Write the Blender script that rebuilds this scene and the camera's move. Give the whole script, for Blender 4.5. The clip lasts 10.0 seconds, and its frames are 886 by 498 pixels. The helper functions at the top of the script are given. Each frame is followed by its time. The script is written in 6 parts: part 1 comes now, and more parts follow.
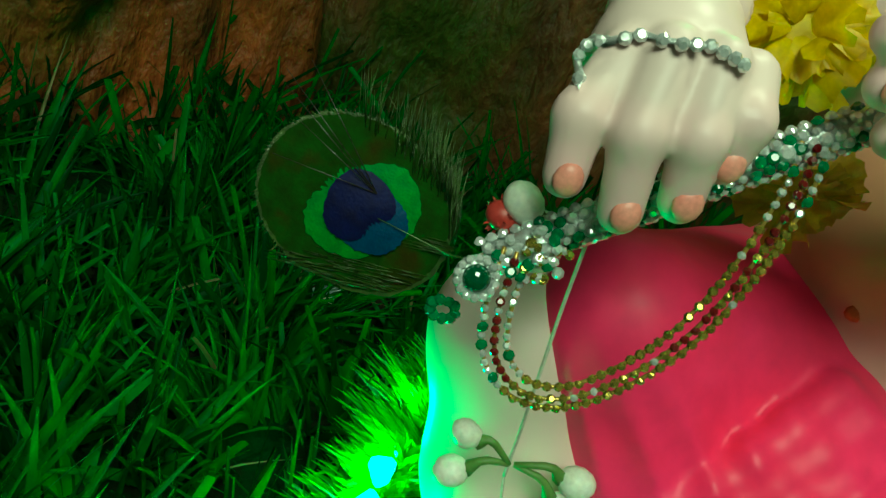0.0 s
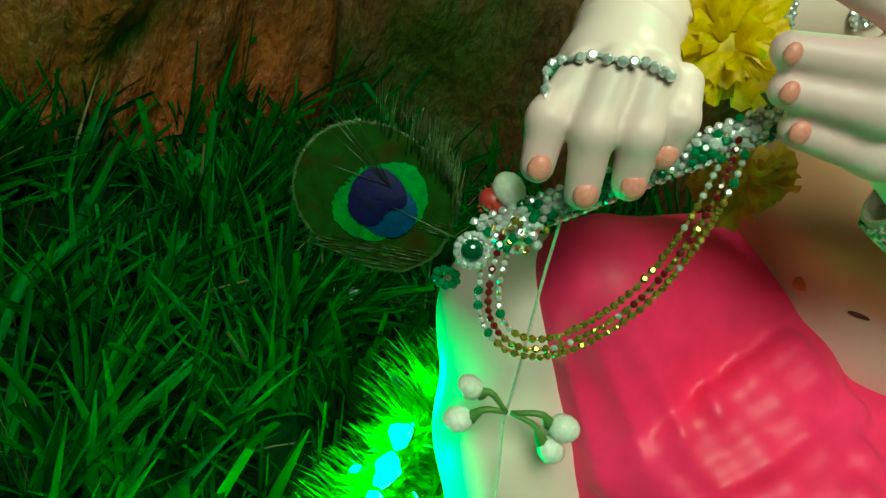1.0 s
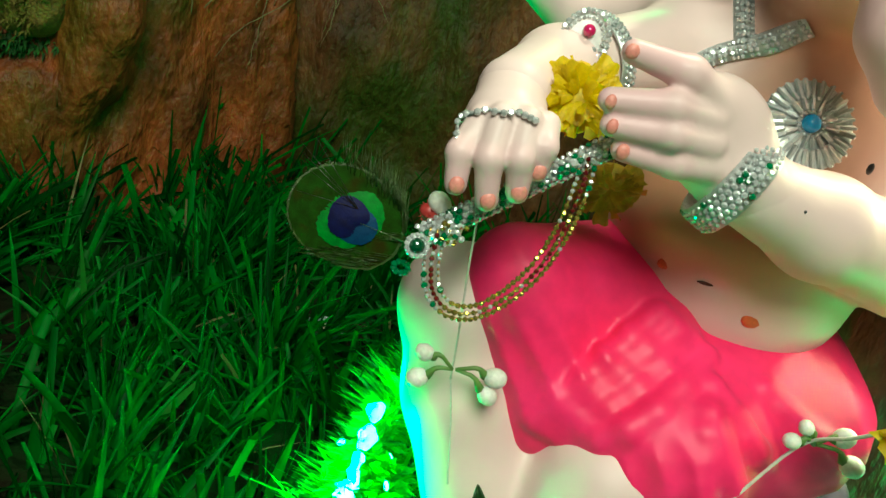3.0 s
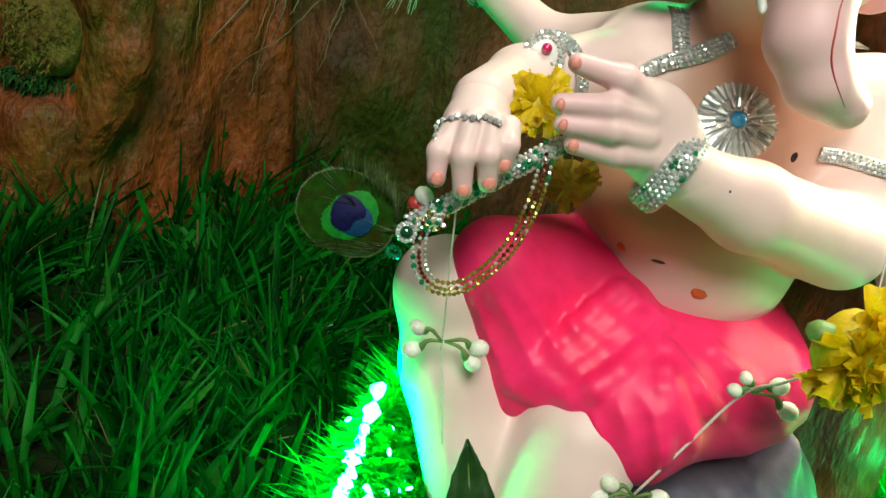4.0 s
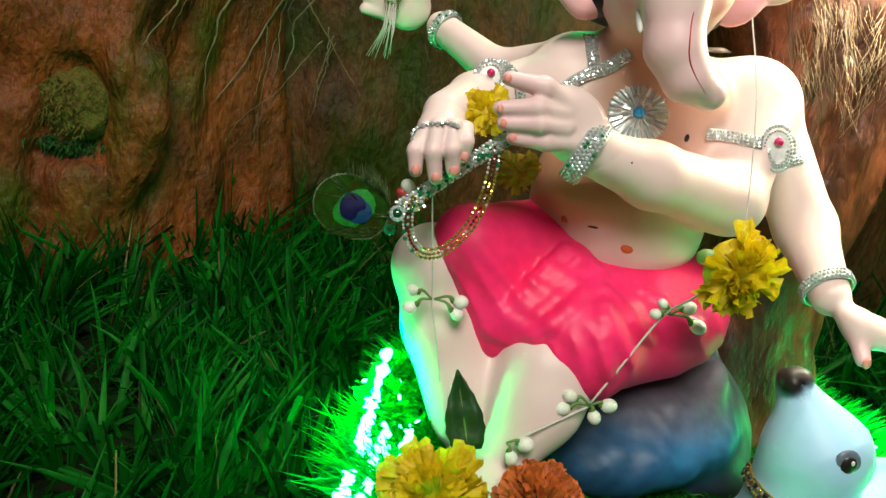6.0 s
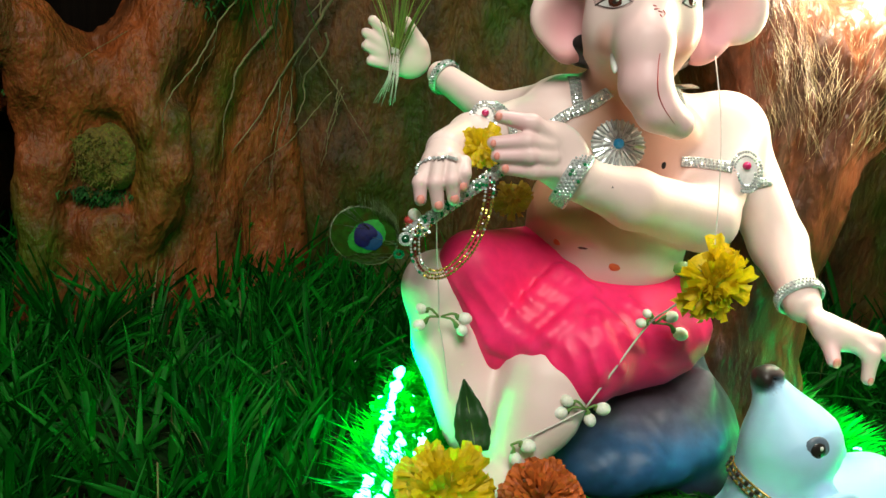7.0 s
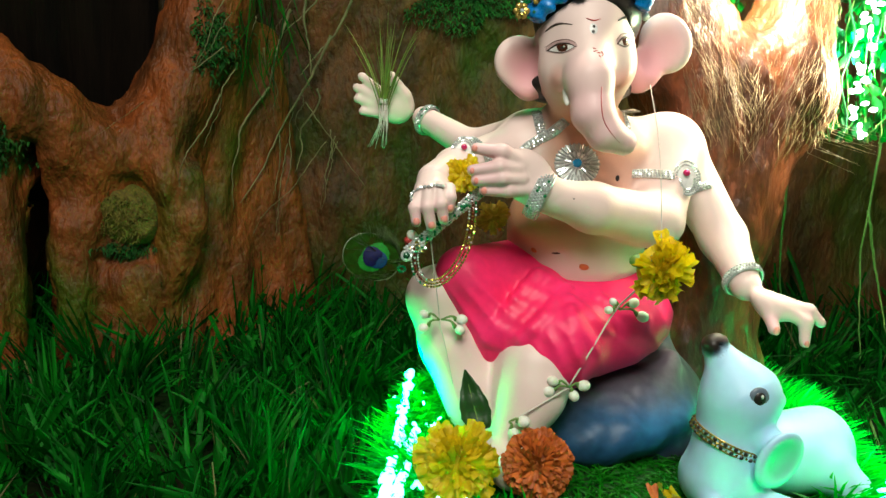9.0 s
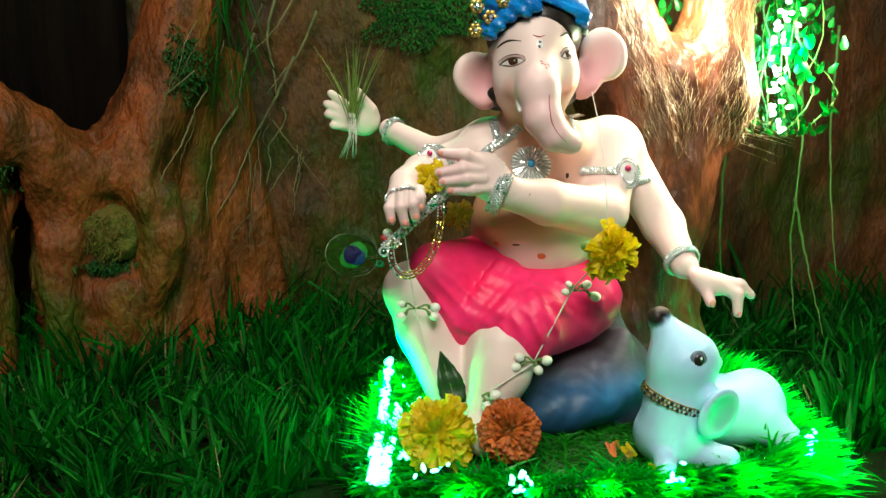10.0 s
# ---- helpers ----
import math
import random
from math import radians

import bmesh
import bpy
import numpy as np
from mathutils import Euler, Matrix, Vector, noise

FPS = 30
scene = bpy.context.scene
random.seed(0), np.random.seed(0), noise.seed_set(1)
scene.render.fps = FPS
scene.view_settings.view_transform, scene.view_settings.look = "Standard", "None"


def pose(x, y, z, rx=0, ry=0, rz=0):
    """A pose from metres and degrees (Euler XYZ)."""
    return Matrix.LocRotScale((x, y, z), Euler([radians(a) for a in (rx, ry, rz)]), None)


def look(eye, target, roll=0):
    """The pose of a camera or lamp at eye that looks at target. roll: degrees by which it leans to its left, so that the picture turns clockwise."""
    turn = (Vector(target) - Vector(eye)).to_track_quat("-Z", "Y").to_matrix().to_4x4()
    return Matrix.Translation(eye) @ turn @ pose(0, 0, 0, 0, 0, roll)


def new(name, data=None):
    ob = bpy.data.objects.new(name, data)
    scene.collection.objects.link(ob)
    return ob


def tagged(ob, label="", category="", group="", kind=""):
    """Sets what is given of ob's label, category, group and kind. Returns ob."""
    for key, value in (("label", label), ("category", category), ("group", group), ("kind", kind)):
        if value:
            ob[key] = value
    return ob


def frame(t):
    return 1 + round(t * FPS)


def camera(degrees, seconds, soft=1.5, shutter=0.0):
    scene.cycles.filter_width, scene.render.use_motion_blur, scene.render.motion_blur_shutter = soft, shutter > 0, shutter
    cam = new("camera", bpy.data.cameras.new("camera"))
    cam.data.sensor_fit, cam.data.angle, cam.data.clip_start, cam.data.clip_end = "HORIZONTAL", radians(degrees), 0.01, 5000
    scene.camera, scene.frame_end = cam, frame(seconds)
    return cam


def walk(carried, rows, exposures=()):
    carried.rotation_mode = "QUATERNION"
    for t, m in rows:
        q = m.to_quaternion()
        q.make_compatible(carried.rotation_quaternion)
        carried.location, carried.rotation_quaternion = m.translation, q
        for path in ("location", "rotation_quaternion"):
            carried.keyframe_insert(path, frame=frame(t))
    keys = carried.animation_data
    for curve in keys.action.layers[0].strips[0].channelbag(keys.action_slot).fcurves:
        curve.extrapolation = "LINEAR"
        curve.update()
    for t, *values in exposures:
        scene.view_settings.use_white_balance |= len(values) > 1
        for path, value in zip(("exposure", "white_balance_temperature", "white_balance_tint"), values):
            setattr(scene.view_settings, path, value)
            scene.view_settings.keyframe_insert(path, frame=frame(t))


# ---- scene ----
cam = camera(56.9, 10.0)
PATH = [
    (0, (-0.0347, 0.039, 0.2474), (0.197, 1.8479, -0.5737), 21.15),
    (0.5, (-0.0351, 0.023, 0.2524), (0.1593, 1.836, -0.5692), 19.94),
    (1, (-0.0341, 0.007, 0.2559), (0.1541, 1.8269, -0.5519), 19.38),
    (1.5, (-0.0355, -0.01, 0.2607), (0.1664, 1.822, -0.516), 18.75),
    (2, (-0.0354, -0.027, 0.2638), (0.1941, 1.8183, -0.4725), 18.28),
    (2.5, (-0.0359, -0.045, 0.2689), (0.2133, 1.8104, -0.435), 17.26),
    (4, (-0.0328, -0.112, 0.2761), (0.2012, 1.7759, -0.3412), 13.77),
    (4.5, (-0.0343, -0.137, 0.2777), (0.2216, 1.7592, -0.3044), 12.75),
    (5, (-0.0355, -0.162, 0.2784), (0.2289, 1.7433, -0.2692), 11.35),
    (6.3, (-0.0341, -0.229, 0.2736), (0.1857, 1.7023, -0.1974), 7.87),
    (6.5, (-0.0351, -0.238, 0.2733), (0.1791, 1.7009, -0.168), 7.41),
    (7, (-0.0351, -0.262, 0.2733), (0.1601, 1.6889, -0.1216), 6.53),
    (7.5, (-0.036, -0.286, 0.273), (0.1506, 1.6687, -0.1068), 5.8),
    (8, (-0.0348, -0.309, 0.2723), (0.1389, 1.6511, -0.0851), 4.57),
    (8.5, (-0.036, -0.325, 0.273), (0.1342, 1.6417, -0.048), 3.01),
    (9, (-0.0423, -0.349, 0.2733), (0.1596, 1.6183, -0.0248), 1.77),
    (9.5, (-0.0531, -0.378, 0.271), (0.215, 1.5833, -0.0146), 0.61),
    (10, (-0.0598, -0.41, 0.2691), (0.2466, 1.5487, 0.0053), -0.46),
]
walk(cam, [(t, look(eye, target, roll)) for t, eye, target, roll in PATH],
     exposures=[(0.0, -0.40, 6600, -50), (1.0, -0.23, 6550, -45), (2.5, 0.0, 6500, -25), (4.5, 0.05, 6500, 2), (6.5, 0.0, 6500, 2), (10.0, 0.0, 6550, -2)])
# ---------------------------------------------------------------- world and light
world = bpy.data.worlds.new("world")
scene.world = world
world.use_nodes = True
world.node_tree.nodes["Background"].inputs[0].default_value = (0.30, 0.27, 0.24, 1)
world.node_tree.nodes["Background"].inputs[1].default_value = 0.05


def lamp(name, kind, where, power, colour, size=0.02, target=None, cone=60):
    data = bpy.data.lights.new(name, kind)
    data.energy, data.color = power, colour
    if kind == "AREA":
        data.size = size
    else:
        data.shadow_soft_size = size
    if kind == "SPOT":
        data.spot_size, data.spot_blend = radians(cone), 0.6
    ob = new(name, data)
    ob.matrix_basis = look(where, target) if target else pose(*where)
    return ob


# unseen area light added as general room fill, hung low to brighten the front
lamp("room_fill_light", "AREA", (-0.12, -0.92, 1.34), 29.0, (1.0, 0.92, 0.85), 0.7, (0.08, 0.2, 0.18))
lamp("spot_lamp_light", "SPOT", (0.30, 0.42, 1.25), 32.0, (1.0, 0.89, 0.76), 0.03, (0.10, 0.22, 0.22), 50)
lamp("trunk_bulb_light", "POINT", (0.350, 0.232, 0.330), 2.6, (1.0, 0.86, 0.6), 0.012)
lamp("notch_bulb_light", "POINT", (0.255, 0.242, 0.395), 2.2, (1.0, 0.88, 0.66), 0.012)
lamp("leaf_bulb_light", "POINT", (0.358, 0.268, 0.345), 1.3, (0.06, 1.0, 0.45), 0.010)
lamp("high_leaf_bulb_light", "POINT", (0.13, 0.52, 0.50), 0.9, (0.06, 1.0, 0.25), 0.012)
GREEN = (0.01, 1.0, 0.20)
for where, power in (((-0.010, 0.150, 0.064), 0.26), ((-0.020, 0.186, 0.092), 0.42), ((-0.018, 0.228, 0.104), 0.30), ((0.000, 0.140, 0.060), 0.08), ((0.000, 0.26, 0.066), 0.18), ((0.010, 0.315, 0.056), 0.08),
                     ((-0.026, 0.105, 0.056), 0.16), ((0.025, 0.074, 0.046), 0.13), ((0.07, 0.070, 0.046), 0.13), ((0.12, 0.068, 0.046), 0.13),
                     ((0.17, 0.067, 0.046), 0.13), ((0.225, 0.068, 0.046), 0.14), ((0.275, 0.070, 0.048), 0.15), ((0.306, 0.085, 0.050), 0.17),
                     ((0.320, 0.13, 0.064), 0.16), ((0.328, 0.18, 0.074), 0.16), ((0.322, 0.25, 0.080), 0.16), ((0.310, 0.200, 0.075), 0.05)):
    lamp("fringe_bulb_light", "POINT", where, power, GREEN, 0.005)


# ---------------------------------------------------------------- materials
def mat(name, a, b, scale=40.0, rough=0.6, metal=0.0, bump=0.3, fine=6.0, spec=0.5, third=None, third_scale=8.0, third_at=0.55,
        island=0.0, objrand=0.0, trans=0.0, glass=0.0, emit=None, power=0.0, attribute="", stretch=(1, 1, 1), dist=0.002, coat=0.0, sss=0.0, mottle=0.78):
    m = bpy.data.materials.new(name)
    m.use_nodes = True
    t = m.node_tree
    n, l = t.nodes, t.links
    p = n["Principled BSDF"]
    co = n.new("ShaderNodeTexCoord")
    mp = n.new("ShaderNodeMapping")
    mp.inputs["Scale"].default_value = stretch
    l.new(co.outputs["Object"], mp.inputs["Vector"])

    def tex(s, detail=6.0):
        k = n.new("ShaderNodeTexNoise")
        k.inputs["Scale"].default_value, k.inputs["Detail"].default_value = s, detail
        l.new(mp.outputs["Vector"], k.inputs["Vector"])
        return k

    def mix(f, c1, c2, mode="MIX"):
        k = n.new("ShaderNodeMix")
        k.data_type, k.blend_type = "RGBA", mode
        for socket, value in ((k.inputs[0], f), (k.inputs[6], c1), (k.inputs[7], c2)):
            if isinstance(value, (int, float)):
                socket.default_value = value
            elif isinstance(value, tuple):
                socket.default_value = (*value, 1)
            else:
                l.new(value, socket)
        return k.outputs[2]

    def ramp(f, lo, hi):
        k = n.new("ShaderNodeMapRange")
        k.inputs[1].default_value, k.inputs[2].default_value = lo, hi
        l.new(f, k.inputs[0])
        return k.outputs[0]

    big, small = tex(scale), tex(scale * fine, 3.0)
    if attribute:
        at = n.new("ShaderNodeAttribute")
        at.attribute_name = attribute
        col = mix(ramp(big.outputs[0], 0.35, 0.7), at.outputs["Color"], mix(1.0, at.outputs["Color"], b, "MULTIPLY"))
    else:
        col = mix(ramp(big.outputs[0], 0.35, 0.68), a, b)
    if third:
        col = mix(ramp(tex(third_scale).outputs[0], third_at, third_at + 0.12), col, third)
    col = mix(ramp(small.outputs[0], 0.3, 0.75), mix(1.0, col, (mottle,) * 3, "MULTIPLY"), col)
    if island:
        g = n.new("ShaderNodeNewGeometry")
        col = mix(ramp(g.outputs["Random Per Island"], 0.0, 1.0), mix(1.0, col, (1 - island,) * 3, "MULTIPLY"), col)
    if objrand:
        g = n.new("ShaderNodeObjectInfo")
        col = mix(g.outputs["Random"], mix(1.0, col, (1 - objrand,) * 3, "MULTIPLY"), col)
    l.new(col, p.inputs["Base Color"])
    rr = n.new("ShaderNodeMapRange")
    rr.inputs[3].default_value, rr.inputs[4].default_value = max(0.02, rough - 0.1), min(1.0, rough + 0.12)
    l.new(small.outputs[0], rr.inputs[0])
    l.new(rr.outputs[0], p.inputs["Roughness"])
    p.inputs["Metallic"].default_value = metal
    p.inputs["Specular IOR Level"].default_value = spec
    p.inputs["Coat Weight"].default_value = coat
    if glass:
        p.inputs["Transmission Weight"].default_value = glass
    if sss:
        p.inputs["Subsurface Weight"].default_value = sss
        p.inputs["Subsurface Radius"].default_value = (0.004, 0.002, 0.0015)
        p.inputs["Subsurface Scale"].default_value = 1.0
    if emit:
        p.inputs["Emission Color"].default_value, p.inputs["Emission Strength"].default_value = (*emit, 1), power
    if bump:
        bp = n.new("ShaderNodeBump")
        bp.inputs["Strength"].default_value, bp.inputs["Distance"].default_value = bump, dist
        add = n.new("ShaderNodeMath")
        add.operation = "MULTIPLY_ADD"
        add.inputs[1].default_value = 0.4
        l.new(small.outputs[0], add.inputs[0])
        l.new(big.outputs[0], add.inputs[2])
        l.new(add.outputs[0], bp.inputs["Height"])
        l.new(bp.outputs[0], p.inputs["Normal"])
    if trans:
        tr = n.new("ShaderNodeBsdfTranslucent")
        l.new(col, tr.inputs[0])
        ms = n.new("ShaderNodeMixShader")
        ms.inputs[0].default_value = trans
        l.new(p.outputs[0], ms.inputs[1])
        l.new(tr.outputs[0], ms.inputs[2])
        l.new(ms.outputs[0], n["Material Output"].inputs[0])
    return m


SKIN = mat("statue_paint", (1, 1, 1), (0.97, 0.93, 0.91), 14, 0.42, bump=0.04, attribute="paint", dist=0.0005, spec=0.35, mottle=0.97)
CLOTH = mat("pink_paint", (0.97, 0.026, 0.170), (0.90, 0.016, 0.115), 30, 0.44, bump=0.15, dist=0.0006, spec=0.35, mottle=0.88)
NAIL = mat("coral_paint", (0.86, 0.36, 0.29), (0.80, 0.29, 0.24), 200, 0.40, bump=0.05, dist=0.0003)
BLACK = mat("black_paint", (0.012, 0.010, 0.010), (0.03, 0.025, 0.02), 90, 0.3, bump=0.2, dist=0.0006)
WHITE = mat("white_paint", (0.80, 0.80, 0.78), (0.72, 0.72, 0.70), 90, 0.3, bump=0.05, dist=0.0003)
BROWN = mat("brown_paint", (0.10, 0.030, 0.015), (0.06, 0.018, 0.01), 300, 0.25, bump=0.0)
REDP = mat("red_paint", (0.50, 0.05, 0.04), (0.40, 0.04, 0.04), 200, 0.4, bump=0.0)
ORANGE = mat("orange_paint", (0.75, 0.16, 0.05), (0.62, 0.12, 0.04), 200, 0.4, bump=0.1, dist=0.0003)
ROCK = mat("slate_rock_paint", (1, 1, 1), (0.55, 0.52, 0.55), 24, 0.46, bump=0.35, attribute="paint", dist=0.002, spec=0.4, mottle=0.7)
EYEGREY = mat("soft_grey_paint", (0.10, 0.14, 0.18), (0.16, 0.22, 0.28), 300, 0.35, bump=0.0)
LIDPINK = mat("lid_paint", (0.56, 0.39, 0.37), (0.47, 0.31, 0.30), 300, 0.45, bump=0.0)
BROW = mat("brow_paint", (0.045, 0.028, 0.025), (0.09, 0.06, 0.05), 500, 0.5, bump=0.0)
CALF = mat("calf_paint", (1, 1, 1), (0.94, 0.96, 0.98), 30, 0.42, bump=0.04, attribute="paint", dist=0.0004, spec=0.35, mottle=0.96)
SILVER = mat("rhinestone_silver", (0.95, 1.0, 0.98), (0.84, 0.95, 0.94), 500, 0.09, 0.42, bump=0.0, objrand=0.35, spec=1.0, coat=0.9)
BASE = mat("silver_backing", (0.80, 0.86, 0.85), (0.50, 0.56, 0.55), 500, 0.30, 0.6, bump=0.5, dist=0.0004)
GOLD = mat("gilt_metal", (0.76, 0.54, 0.14), (0.56, 0.40, 0.10), 400, 0.22, 0.6, bump=0.2, objrand=0.3, dist=0.0003)
OLIVEGOLD = mat("olive_gilt", (0.66, 0.56, 0.12), (0.46, 0.40, 0.07), 400, 0.16, 0.75, bump=0.1, objrand=0.4, dist=0.0003)
RUBY = mat("ruby_glass", (0.62, 0.01, 0.13), (0.50, 0.008, 0.09), 300, 0.08, bump=0.0, spec=0.8, coat=0.6)
GARNET = mat("garnet_glass", (0.16, 0.008, 0.010), (0.09, 0.004, 0.006), 300, 0.08, bump=0.0, spec=0.8, objrand=0.3)
TURQ = mat("blue_glass", (0.01, 0.36, 0.75), (0.01, 0.26, 0.62), 300, 0.12, bump=0.0, spec=0.8, coat=0.6)
EMERALD = mat("emerald_glass", (0.004, 0.09, 0.03), (0.002, 0.05, 0.02), 300, 0.06, bump=0.0, spec=0.9, coat=0.8)
GREENGEM = mat("green_glass", (0.006, 0.22, 0.07), (0.004, 0.15, 0.05), 300, 0.10, bump=0.0, spec=0.8, objrand=0.3)
YELLOW = mat("marigold_yellow", (0.92, 0.74, 0.010), (0.86, 0.60, 0.006), 120, 0.55, bump=0.3, objrand=0.22, trans=0.35, dist=0.0006)
PALEYEL = mat("faded_petal", (0.80, 0.56, 0.05), (0.62, 0.38, 0.04), 120, 0.6, bump=0.3, objrand=0.25, trans=0.35, dist=0.0006)
RUSTY = mat("marigold_orange", (0.78, 0.20, 0.025), (0.60, 0.12, 0.016), 150, 0.6, bump=0.3, objrand=0.5, trans=0.15, dist=0.0006)
BUD = mat("white_bud", (0.86, 0.90, 0.80), (0.74, 0.82, 0.66), 160, 0.45, bump=0.2, dist=0.0005, sss=0.2)
STEM = mat("green_stem", (0.10, 0.22, 0.04), (0.16, 0.28, 0.07), 200, 0.5, bump=0.2, dist=0.0004)
THREAD = mat("white_thread", (0.70, 0.66, 0.60), (0.58, 0.54, 0.48), 900, 0.8, bump=0.4, dist=0.0002)
LEAF = mat("dark_leaf", (0.014, 0.06, 0.012), (0.022, 0.085, 0.018), 110, 0.32, bump=0.4, stretch=(1, 1, 0.4), dist=0.0008, trans=0.1)
GRASS = mat("grass", (0.005, 0.125, 0.010), (0.016, 0.230, 0.012), 30, 0.5, bump=0.1, island=0.86, trans=0.32, spec=0.10)
DRY = mat("dry_grass", (0.20, 0.17, 0.05), (0.10, 0.12, 0.03), 30, 0.6, bump=0.1, island=0.5, trans=0.2)
MATBASE = mat("turf_backing", (0.008, 0.06, 0.004), (0.012, 0.09, 0.006), 80, 0.8, bump=0.6)
TURF = mat("turf", (0.012, 0.24, 0.006), (0.028, 0.34, 0.010), 60, 0.45, bump=0.1, island=0.6, trans=0.35, spec=0.25)
FRINGE = mat("green_tinsel", (0.008, 0.66, 0.020), (0.012, 0.76, 0.035), 60, 0.34, bump=0.1, island=0.5, trans=0.5, spec=0.3)
SOIL = mat("dark_soil", (0.010, 0.010, 0.004), (0.004, 0.006, 0.002), 30, 0.95, spec=0.05, bump=0.8, third=(0.004, 0.020, 0.003), third_scale=12, third_at=0.45, dist=0.006)
WALLM = mat("painted_wall", (0.160, 0.055, 0.016), (0.040, 0.020, 0.005), 19, 0.58, spec=0.22, bump=1.0, fine=9, third=(0.040, 0.052, 0.003), third_scale=9, third_at=0.50, stretch=(1, 1, 0.5), dist=0.010, mottle=0.5)
BARK = mat("red_bark", (0.30, 0.072, 0.014), (0.070, 0.026, 0.006), 24, 0.52, spec=0.26, bump=1.0, fine=9, third=(0.070, 0.085, 0.005), third_scale=8, third_at=0.52, stretch=(1, 1, 0.5), dist=0.010, mottle=0.5)
STUMPM = mat("stump_bark", (0.23, 0.060, 0.018), (0.060, 0.018, 0.007), 38, 0.42, bump=1.0, fine=7, third=(0.30, 0.19, 0.14), third_scale=20, third_at=0.60, stretch=(1, 1, 0.4), dist=0.005, mottle=0.5)
MOSS = mat("moss", (0.135, 0.135, 0.004), (0.150, 0.105, 0.006), 60, 0.8, bump=1.0, dist=0.006, mottle=0.45)
MOSSG = mat("green_moss_and_glow", (0.010, 0.11, 0.006), (0.03, 0.14, 0.01), 50, 0.9, bump=0.3, island=0.7)
ROOT = mat("pale_root", (0.22, 0.18, 0.08), (0.09, 0.08, 0.03), 50, 0.6, bump=0.4, dist=0.001)
STRAW = mat("straw", (0.55, 0.40, 0.22), (0.28, 0.13, 0.06), 50, 0.5, bump=0.2, island=0.6)
ROOMW = mat("room_plaster", (0.30, 0.26, 0.22), (0.24, 0.21, 0.18), 3, 0.8, bump=0.3)
DARK = mat("dark_gap", (0.006, 0.0045, 0.003), (0.016, 0.010, 0.006), 16, 0.95, bump=0.6, spec=0.1, stretch=(3, 3, 0.3), dist=0.008)
BLUE = mat("blue_satin", (0.008, 0.24, 0.66), (0.004, 0.10, 0.38), 60, 0.26, bump=0.25, stretch=(1, 1, 1), dist=0.001, spec=0.6)
PLASTIC = mat("clear_plastic", (0.45, 0.62, 0.60), (0.35, 0.55, 0.52), 60, 0.15, bump=0.3, glass=0.5, dist=0.001)
LED = mat("lit_bulb", (0.8, 1.0, 0.9), (0.8, 1.0, 0.9), 60, 0.4, bump=0.0, emit=(0.20, 1.0, 0.94), power=4.2)
LEDW = mat("lit_white_bulb", (1, 1, 0.9), (1, 1, 0.9), 60, 0.4, bump=0.0, emit=(0.62, 1.0, 0.92), power=18.0)
CABLE = mat("green_cable", (0.01, 0.10, 0.03), (0.01, 0.08, 0.02), 90, 0.4, bump=0.1)


